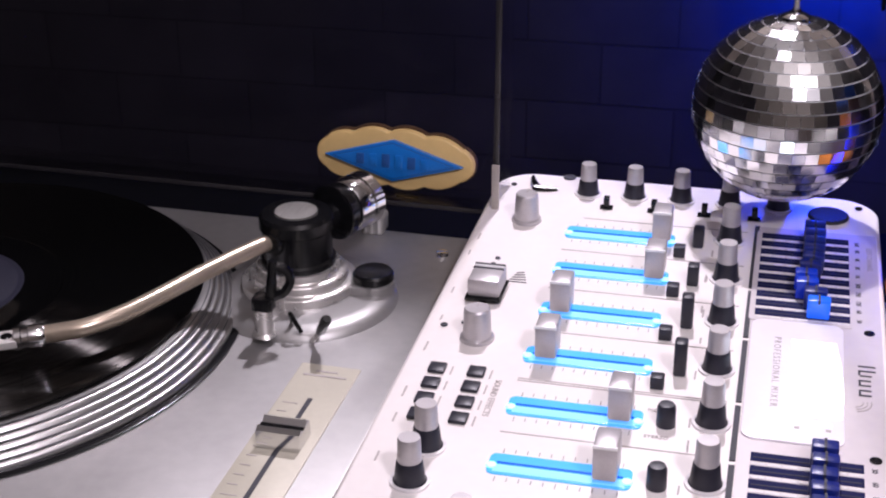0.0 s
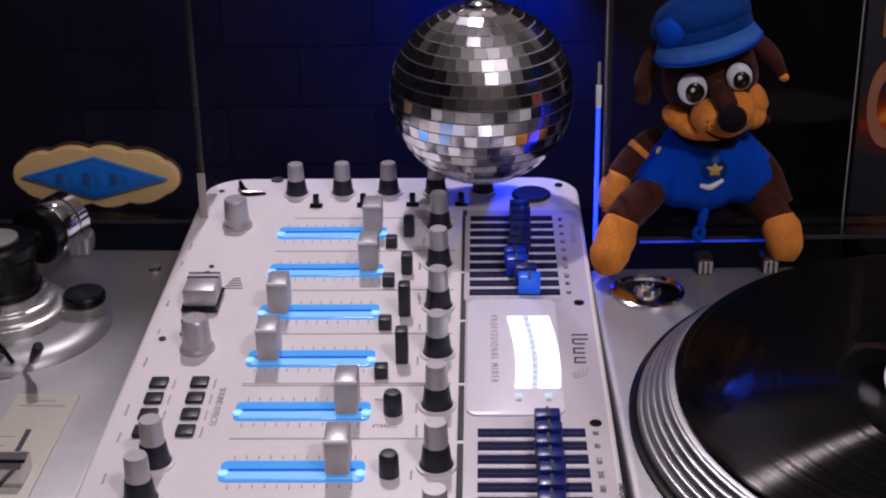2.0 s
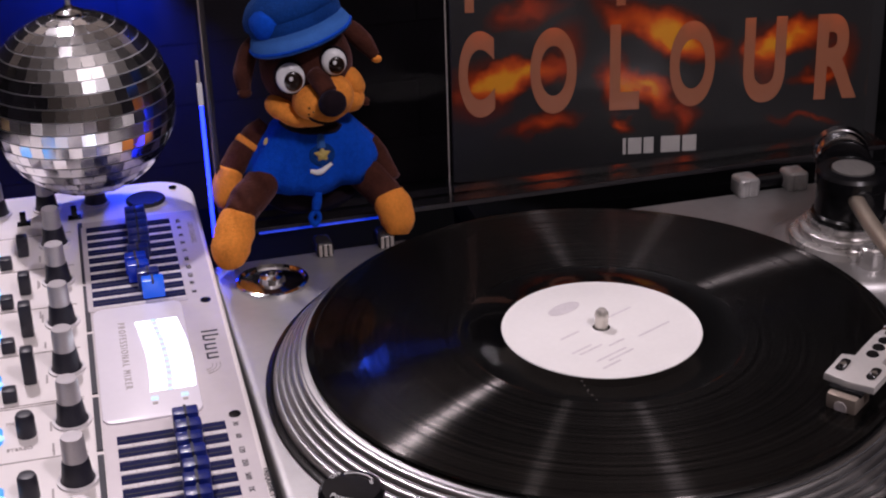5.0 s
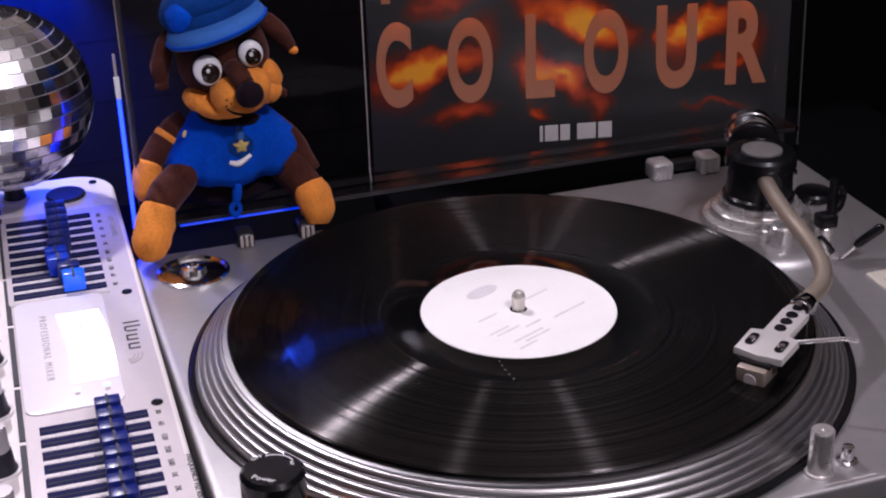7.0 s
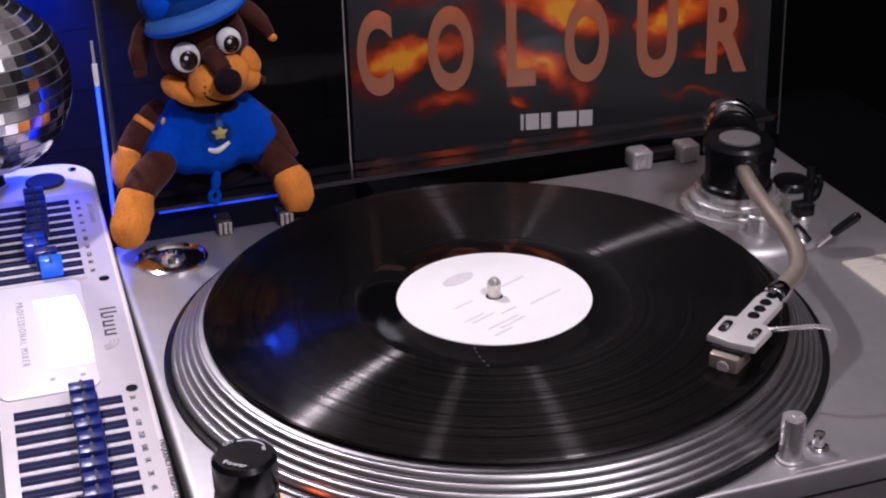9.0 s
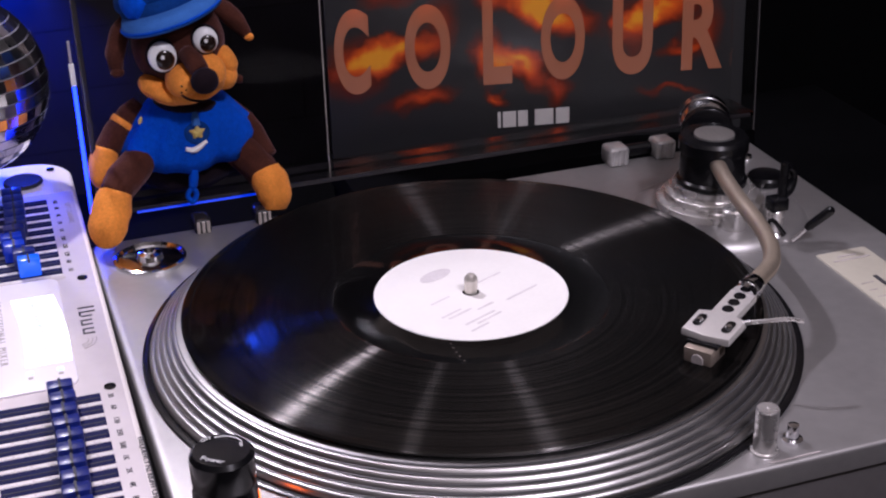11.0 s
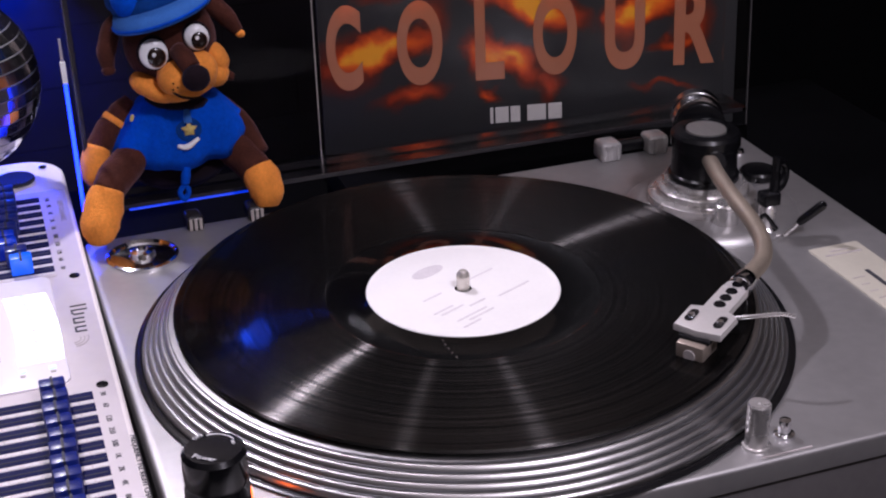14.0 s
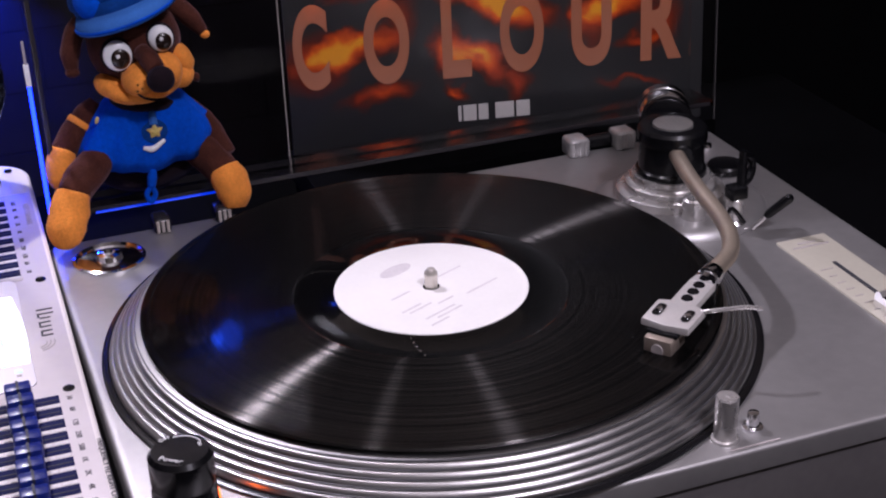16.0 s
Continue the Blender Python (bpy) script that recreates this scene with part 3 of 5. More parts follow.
def turntable(name, m, swing, slider_y, label):
    t = thing(name, m, label, "turntable", "pair of turntables")
    part("body", bx((DECK_X0 + 0.002, DECK_Y0 + 0.002, 0.022), (DECK_X1 - 0.002, DECK_Y1 - 0.002, PLATE - 0.012), 0.003), SILVER_SIDE, t, "dark grey plinth")
    part("top_plate", prism(round_rect(DECK_X0, DECK_X1, DECK_Y0, DECK_Y1, 0.007, 5), PLATE - 0.012, PLATE, 0.0022, 3), SILVER, t, "silver painted top plate")
    for x in (DECK_X0 + 0.05, DECK_X1 - 0.05):
        for y in (DECK_Y0 + 0.05, DECK_Y1 - 0.05):
            part("foot", lathe([(0, 0), (0.022, 0), (0.024, 0.004), (0.024, 0.022), (0, 0.022)], 24, at=(x, y, 0)), BLACK_MAT, t)
    # platter: a cone of turned rings with dark rows between them
    prof, dark = [(0.1675, PLATE + 0.0012), (0.1685, PLATE + 0.002)], []
    r0, z0, r1, z1 = 0.1685, PLATE + 0.0035, 0.1535, DISC - 0.0035
    for k in range(5):
        a, b = k / 5, (k + 0.76) / 5
        ra, za, rb, zb = r0 + (r1 - r0) * a, z0 + (z1 - z0) * a, r0 + (r1 - r0) * b, z0 + (z1 - z0) * b
        prof += [(ra, za), ((ra + rb) / 2 + 0.0003, (za + zb) / 2 + 0.0003), (rb, zb), (rb - 0.0006, zb - 0.0002)]
        rc, zc = r0 + (r1 - r0) * (k + 1) / 5, z0 + (z1 - z0) * (k + 1) / 5
        prof += [(rc - 0.0008, zc - 0.0006)]
        dark.append((rb, zb, rc, zc))
    prof += [(r1, z1), (r1 - 0.002, z1 + 0.0004), (0.02, z1 + 0.0004), (0, z1 + 0.0004)]
    pl = part("platter", lathe(prof, 160), PLATTER, t, "turned aluminium platter with ringed rim", smooth=50)
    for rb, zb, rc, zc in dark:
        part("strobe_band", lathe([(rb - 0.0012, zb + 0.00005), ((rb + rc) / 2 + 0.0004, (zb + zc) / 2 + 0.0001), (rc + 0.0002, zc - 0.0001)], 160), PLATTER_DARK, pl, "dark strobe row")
    part("platter_lip", lathe([(0.1715, PLATE), (0.1725, PLATE + 0.0012), (0.170, PLATE + 0.0022), (0.1672, PLATE + 0.0016)], 160), BLACK, pl)
    part("slipmat", lathe([(0.1485, DISC - 0.0034), (0.1490, DISC - 0.0022), (0, DISC - 0.0022)], 96), BLACK_MAT, t, "thin black slipmat")
    part("spindle", lathe([(0.0036, DISC - 0.003), (0.0035, DISC + 0.0062), (0.0037, DISC + 0.0066), (0.0034, DISC + 0.0090), (0.0020, DISC + 0.0108), (0, DISC + 0.0112)], 24), SPINDLE, t, "polished steel spindle")
    # arm board, bearing and housing
    px, py = PIVOT
    part("arm_board", lathe([(0.054, PLATE), (0.0525, PLATE + 0.003), (0.049, PLATE + 0.0055), (0.042, PLATE + 0.0068), (0, PLATE + 0.0068)], 72, at=(px + 0.004, py - 0.004, 0)), SILVER, t, "raised round arm board")
    part("height_ring", lathe([(0.033, PLATE + 0.006), (0.033, PLATE + 0.0115), (0.0315, PLATE + 0.0125), (0.028, PLATE + 0.0128), (0.028, PLATE + 0.0165), (0.0268, PLATE + 0.0175), (0.0235, PLATE + 0.0178), (0.0235, PLATE + 0.022), (0, PLATE + 0.022)], 60, at=(px, py, 0)), BRUSHED, t, "stepped aluminium height ring")
    h = part("arm_housing", lathe([(0.0195, PLATE + 0.0205), (0.0215, PLATE + 0.0215), (0.0215, PLATE + 0.0250), (0.0200, PLATE + 0.0262), (0.0196, PLATE + 0.0420), (0.0212, PLATE + 0.0438), (0.0212, PLATE + 0.0500), (0.0195, PLATE + 0.0520), (0.0135, PLATE + 0.0525), (0.0128, PLATE + 0.0510), (0, PLATE + 0.0510)], 60, at=(px, py, 0)), BLACK, t, "black arm bearing housing")
    part("bearing_cap", lathe([(0.0122, PLATE + 0.0510), (0.0120, PLATE + 0.0530), (0, PLATE + 0.0534)], 48, at=(px, py, 0)), CAP_TURNED, h, "turned silver cap")
    part("bearing_boss", lathe([(0, 0.022), (0.0058, 0.022), (0.0068, 0.021), (0.0068, 0.014), (0, 0.014)], 20, m=Matrix.Translation((px, py, 0.150)) @ pose(0, 0, 0, 0, 0, -101 + swing) @ pose(0, 0, 0, 0, 90, 0)), BLACK, h)
    tonearm(t, swing, -12.0 if swing == 0 else 0.0)
    # skating dial, rest, lift
    sk = (px + 0.0425, py + 0.006, 0)
    part("skating_base", lathe([(0.0124, PLATE + 0.004), (0.0122, PLATE + 0.0108), (0.0112, PLATE + 0.0114), (0, PLATE + 0.0114)], 32, at=sk), SILVER, t)
    part("skating_knob", lathe([(0.0108, PLATE + 0.0114), (0.0118, PLATE + 0.0124), (0.0118, PLATE + 0.0158), (0.0106, PLATE + 0.0172), (0.0090, PLATE + 0.0168), (0, PLATE + 0.0168)], 32, at=sk), BLACK, t, "black skating dial")
    part("board_bridge", cbox((px + 0.026, py + 0.003, PLATE + 0.0085), (0.034, 0.019, 0.0056), 0.0015), SILVER, t)
    rx, ry = (0.2040, 0.0350) if swing == 0 else (0.1870, 0.0250)
    part("rest_post", lathe([(0.0068, PLATE + 0.004), (0.0052, PLATE + 0.0060), (0.0052, PLATE + 0.0195), (0.0044, PLATE + 0.0205), (0, PLATE + 0.0205)], 24, at=(rx, ry, 0)), BRUSHED, t, "silver arm rest post")
    part("clamp_block", prism(round_rect(rx - 0.0052, rx + 0.0062, ry - 0.0052, ry + 0.0052, 0.002, 4), PLATE + 0.0205, PLATE + 0.0275, 0.001), BLACK, t, "black rest block")
    part("clamp_stem", tube(curve_line([(rx + 0.004, ry + 0.001, PLATE + 0.0265), (rx + 0.0050, ry + 0.002, PLATE + 0.036), (rx + 0.0058, ry + 0.003, PLATE + 0.0475)], 5), [0.0030] * 6 + [0.0027] * 5, 12), BLACK, t, "black arm clamp")
    part("rest_clamp", tube(curve_line([(rx + 0.0062, ry + 0.0035, PLATE + 0.0440), (rx + 0.0118, ry + 0.006, PLATE + 0.0415), (rx + 0.0140, ry + 0.006, PLATE + 0.0350), (rx + 0.0110, ry + 0.004, PLATE + 0.0290), (rx + 0.0055, ry + 0.002, PLATE + 0.0265)], 5), 0.0026, 10), BLACK, t, "black arm clamp")
    part("lift_post", lathe([(0.0075, PLATE + 0.006), (0.0072, PLATE + 0.0185), (0.006, PLATE + 0.0195), (0, PLATE + 0.0195)], 24, at=(0.183, 0.046, 0)), BRUSHED, t)
    part("lift_lever", tube(curve_line([(0.2125, 0.0278, PLATE + 0.001), (0.2155, 0.0260, PLATE + 0.005), (0.2198, 0.0232, PLATE + 0.011)], 5), 0.0014, 8), BRUSHED, t)
    part("lever_grip", tube([(0.2188, 0.0240, PLATE + 0.0095), (0.2200, 0.0228, PLATE + 0.0115), (0.2268, 0.0135, PLATE + 0.0240), (0.2276, 0.0124, PLATE + 0.0252)], [0.0018, 0.0027, 0.0029, 0.0020], 10), BLACK, t, "black lever grip")
    part("lift_hook", tube(curve_line([(0.199, 0.036, PLATE + 0.008), (0.200, 0.031, PLATE + 0.015), (0.207, 0.028, PLATE + 0.006)], 4), 0.0013, 8), BLACK, t)
    # pitch strip and slider
    part("pitch_strip", prism(round_rect(0.2150, 0.2475, -0.125, 0.0062, 0.001, 2), PLATE, PLATE + 0.0009, 0.0003), CREAM, t, "cream pitch scale")
    part("pitch_slot", bx((0.2300, -0.118, PLATE + 0.0008), (0.2325, -0.028, PLATE + 0.0013)), INK, t)
    for k in range(11):
        y = -0.034 - 0.0082 * k
        part("scale_mark", bx((0.2185, y - 0.0003, PLATE + 0.0009), (0.2185 + (0.008 if k % 5 == 0 else 0.005), y + 0.0003, PLATE + 0.0012)), GREY_INK, t)
    part("scale_title", bx((0.2195, -0.0060, PLATE + 0.0009), (0.2430, -0.0046, PLATE + 0.0012)), GREY_INK, t)
    part("scale_title", bx((0.2250, -0.0015, PLATE + 0.0009), (0.2370, -0.0002, PLATE + 0.0012)), GREY_INK, t)
    sl = bmesh.new()
    n = 14
    sec = [(-0.0085, 0), (-0.0075, 0.0085), (-0.0045, 0.0100), (-0.0015, 0.0078), (0.0015, 0.0078), (0.0045, 0.0100), (0.0075, 0.0085), (0.0085, 0)]
    rows = [[sl.verts.new((x, slider_y + y, PLATE + 0.0014 + z)) for y, z in sec] for x in (0.2205, 0.2425)]
    for i in range(len(sec) - 1):
        sl.faces.new((rows[0][i], rows[0][i + 1], rows[1][i + 1], rows[1][i]))
    sl.faces.new(rows[0]), sl.faces.new(rows[1][::-1])
    part("pitch_slider", sl, CHROME, t, "chrome pitch slider", smooth=20)
    part("slider_line", bx((0.2205, slider_y - 0.0009, PLATE + 0.0092), (0.2425, slider_y + 0.0009, PLATE + 0.0098)), BLACK, t)
    # power knob, strobe lamp, target light
    kx, ky = -0.158, -0.127
    pk = part("power_knob", lathe([(0.0142, PLATE + 0.0005), (0.0138, PLATE + 0.022), (0.0130, PLATE + 0.0235), (0.0130, PLATE + 0.0255), (0.0137, PLATE + 0.027), (0.0137, PLATE + 0.0385), (0.0120, PLATE + 0.0405), (0, PLATE + 0.0410)], 48, at=(kx, ky, 0)), BLACK, t, "black power knob with white print")
    top = Matrix.Translation((kx, ky, PLATE + 0.0411))
    lettering("power_text", "Power", 0.0040, WHITE_INK, pk, top @ pose(-0.0100, -0.0044, 0, 0, 0, -38))
    lettering("off_text", "OFF", 0.0030, WHITE_INK, pk, top @ pose(-0.0068, 0.0078, 0, 0, 0, 16))
    lettering("on_text", "on", 0.0030, WHITE_INK, pk, top @ pose(0.0092, -0.001, 0, 0, 0, 90))
    part("power_arc", tube([(kx + 0.0096 * math.cos(radians(a)), ky + 0.0096 * math.sin(radians(a)), PLATE + 0.0410) for a in range(15, 96, 8)], 0.00035, 6), WHITE_INK, pk)
    part("strobe_lamp", bx((kx + 0.0125, ky + 0.006, PLATE + 0.002), (kx + 0.0158, ky + 0.014, PLATE + 0.012), 0.001), ORANGE_GLOW, t, "glowing orange strobe window")
    part("target_light", lathe([(0.0068, PLATE), (0.0066, PLATE + 0.0012), (0.0054, PLATE + 0.0016), (0.0054, PLATE + 0.0225), (0.0049, PLATE + 0.0232), (0.0010, PLATE + 0.0232), (0, PLATE + 0.0240)], 32, at=(0.0845, -0.157, 0)), BRUSHED, t, "turned steel pop-up light")
    part("light_button", lathe([(0.0052, PLATE), (0.0050, PLATE + 0.0012), (0.0030, PLATE + 0.0016), (0.0027, PLATE + 0.0085), (0, PLATE + 0.009)], 20, at=(0.101, -0.154, 0)), CHROME, t)
    part("light_print", bx((0.082, -0.1672, PLATE), (0.108, -0.1662, PLATE + 0.0003)), GREY_INK, t)
    for k in range(4):
        part("speed_dot", lathe([(0, 0.0005), (0.0011, 0.0004), (0.0012, 0)], 10, at=(-0.128 + 0.003 * (k % 2), -0.126 - 0.0035 * k, PLATE)), INK, t)
    # adapter well
    part("adapter_dish", lathe([(0.0215, PLATE), (0.0212, PLATE + 0.0016), (0.0196, PLATE + 0.0022), (0.0186, PLATE + 0.0004), (0.0080, PLATE + 0.0012), (0.0068, PLATE + 0.0042), (0.0040, PLATE + 0.0050), (0.0030, PLATE + 0.0030), (0, PLATE + 0.0030)], 48, at=(-0.1465, 0.1465, 0)), CHROME, t, "chrome adapter in its well")
    # hinges
    for x, clear in ((0.1685, HINGE_CLEAR), (0.2030, HINGE_CLEAR), (-0.110, DARK_EDGE), (-0.072, DARK_EDGE)):
        hw, hh = (0.0075, 0.0125) if clear is HINGE_CLEAR else (0.0055, 0.0090)
        part("hinge_block", bx((x - hw, DECK_Y1 - 0.010, PLATE - 0.001), (x + hw, DECK_Y1 + 0.006, PLATE + hh), 0.003, 3), clear, t)
        for k in (-1, 0, 1):
            part("hinge_rib", bx((x + hw * 0.55 * k - 0.0009, DECK_Y1 - 0.0108, PLATE + 0.0005), (x + hw * 0.55 * k + 0.0009, DECK_Y1 - 0.0095, PLATE + hh - 0.001), 0.0003), ACRYLIC_EDGE if clear is DARK_EDGE else clear, t)
    for x in (0.1857,):
        part("hinge_barrel", tube([(x - 0.012, DECK_Y1 + 0.002, PLATE + 0.005), (x + 0.012, DECK_Y1 + 0.002, PLATE + 0.005)], 0.0045, 16), BLACK, t)
    part("plate_screw", lathe([(0, 0.0022), (0.0035, 0.0018), (0.0042, 0)], 16, at=(0.2535, 0.152, PLATE)), CHROME, t)
    # raised clear cover: a shallow box stood on its back wall
    cx0, cx1, cy, cd, cz, ch = DECK_X0 + 0.0105, DECK_X1 + (0.0145 if swing == 0 else 0.008), 0.197, 0.036, 0.1190, 0.35
    w = 0.0032
    lean = Matrix.Translation((0, cy, cz)) @ pose(0, 0, 0, -3, 0, 0) @ Matrix.Translation((0, -cy, -cz))
    cover = part("dust_cover", bx((cx0, cy + cd - w, cz), (cx1, cy + cd, cz + ch)), ACRYLIC, t, "clear acrylic dust cover, raised upright", lean, smooth=0)
    part("cover_side", bx((cx0, cy, cz + w), (cx0 + w, cy + cd - w, cz + ch), 0.0004), ACRYLIC_SIDE, cover, smooth=0)
    if swing:
        part("cover_side", bx((cx1 - w, cy, cz + w), (cx1, cy + cd - w, cz + ch), 0.0004), ACRYLIC_SIDE, cover, smooth=0)
        part("cover_rim", bx((cx1 - w - 0.0003, cy - 0.0012, cz), (cx1 + 0.0003, cy - 0.0002, cz + ch), 0.0004), DARK_EDGE, cover, "smoky rim")
    part("cover_ledge", bx((cx0, cy, cz), (cx1, cy + cd - w, cz + w)), ACRYLIC_LEDGE, cover, smooth=0)
    part("cover_rim", bx((cx0 - 0.0003, cy - 0.0012, cz), (cx0 + w - 0.0005, cy - 0.0002, cz + ch), 0.0004), DARK_EDGE, cover, "smoky rim")
    part("cover_rim", bx((cx0 + w, cy - 0.0012, cz), (cx1 - w, cy - 0.0002, cz + w), 0.0004), DARK_EDGE, cover, "smoky rim")
    if swing == 0:
        part("cover_rim", bx((cx0 + 0.0022, cy + cd - 0.0030, cz + w), (cx0 + 0.0052, cy + cd + 0.0004, cz + ch), 0.0006), RIM_PALE, cover, "frosted pale rim")
        part("light_strip", bx((cx0 - 0.0062, cy - 0.0055, cz - 0.004), (cx0 - 0.0040, cy - 0.0030, cz + 0.0850), 0.0004), STRIP_GLOW, cover, "blue glowing edge strip")
        part("strip_end", bx((cx0 - 0.0066, cy - 0.0060, cz + 0.0852), (cx0 - 0.0036, cy - 0.0028, cz + 0.0985), 0.0004), EYE_WHITE, cover, "white strip end")
        part("strip_cable", bx((cx0 - 0.0058, cy - 0.0052, cz + 0.0986), (cx0 - 0.0044, cy - 0.0036, cz + 0.1120)), ACRYLIC_EDGE, cover)
        part("light_strip", bx((cx0 + 0.022, cy - 0.0026, cz - 0.0002), (cx0 + 0.098, cy - 0.0013, cz + 0.0008)), STRIP_DIM, cover, "blue glowing edge strip")
    else:
        part("rim_guard", bx((cx1 - w - 0.0008, cy - 0.0024, cz), (cx1 + 0.0008, cy - 0.0013, cz + 0.034), 0.0003), ACRYLIC_EDGE, cover, "grey guard on the rim")
    return t


def record(m, label, paper, print_on=True):
    t = thing("vinyl_record", m, label, "record", "records on the decks")
    z = 0.0
    part("disc", lathe([(0, -0.0022), (0.149, -0.0022), (0.1508, -0.0016), (0.1510, -0.0008), (0.1500, 0.0), (0.1470, 0.0001), (0.1462, -0.0002), (0.0730, -0.0002)], 180), VINYL, t, "grooved black vinyl", smooth=20)
    part("run_out", lathe([(0.0730, -0.0002), (0.0722, -0.0005), (0.053, -0.0005), (0.0516, 0.0), (0, 0.0)], 120), VINYL_SMOOTH, t, "smooth run-out ring", smooth=20)
    lab = part("label", lathe([(0.0512, 0.0), (0.0510, 0.0004), (0.0490, 0.00045), (0.0482, 0.0003), (0.0474, 0.00045), (0.0045, 0.00045)], 96), paper, t, "round paper label")
    if print_on:
        rnd = random.Random(4)
        for k in range(9):
            wd = rnd.uniform(0.010, 0.024)
            x, y = rnd.uniform(-0.030, 0.030), -0.010 - 0.0034 * k
            if k > 6:
                x, y = -0.018 + 0.034 * (k - 7), 0.004
            part("print_line", bx((x - wd / 2, y, 0.00045), (x + wd / 2, y + 0.0011, 0.0006)), LABEL_INK, lab, "faint print")
        part("print_emblem", prism([(0.0105 * math.cos(a * 0.35), 0.027 + 0.0048 * math.sin(a * 0.35)) for a in range(18)], 0.00045, 0.0006), LABEL_INK, lab, "faint emblem")
    for k in range(5):
        part("run_out_mark", lathe([(0, 0.0003), (0.0006, 0.0002), (0.0007, -0.0004)], 8, at=((0.0545 + 0.004 * k) * math.cos(radians(-146 + 2 * k)), (0.0545 + 0.004 * k) * math.sin(radians(-146 + 2 * k)), 0)), CHROME, t)
    return t


RIGHT = pose(0, 0, 0)
LEFT = pose(-0.6950, 0.044, 0, 0, 0, -2.2)
turntable("turntable", RIGHT, 0.0, -0.088, "silver direct-drive turntable with its clear cover raised")
turntable("turntable", LEFT, -11.0, -0.068, "silver direct-drive turntable with its clear cover raised")
record(RIGHT @ pose(0, 0, DISC, 0, 0, 25), "black vinyl record with a white paper label", LABEL)
record(LEFT @ pose(0, 0, DISC, 0, 0, 0), "black vinyl record with a dark blue label", LABEL_DARK, False)


# ---------------------------------------------------------------- mixer
MIX_C, MIX_TURN, MIX_TOP = (-0.302, 0.052), -1.1, 0.124
MIX = pose(MIX_C[0], MIX_C[1], 0, 0, 0, MIX_TURN)


def mx(x, y):
    """From the room's plan to the mixer's own."""
    c, s = math.cos(radians(MIX_TURN)), math.sin(radians(MIX_TURN))
    dx, dy = x - MIX_C[0], y - MIX_C[1]
    return dx * c + dy * s, -dx * s + dy * c


def knob(name, mixer, u, v, r=0.0068, h=0.021, label="", capped=True):
    z = MIX_TOP
    k = part(name, lathe([(r * 1.12, 0), (r * 1.12, 0.0008), (r, 0.0012), (r * 0.84, h * 0.47), (r * 0.78, h * 0.50), (0, h * 0.50)], 28), KNOB_BLACK if capped else KNOB_SILVER, mixer, label, pose(u, v, z))
    part("knob_ring", lathe([(r * 1.30, 0.0), (r * 1.28, 0.0011), (r * 1.08, 0.0013)], 28), STRIP_WHITE, k)
    part("knob_top", lathe([(r * 0.77, h * 0.49), (r * 0.72, h * 0.95), (r * 0.67, h), (0, h)], 28), KNOB_SILVER, k, "silver grip")
    return k


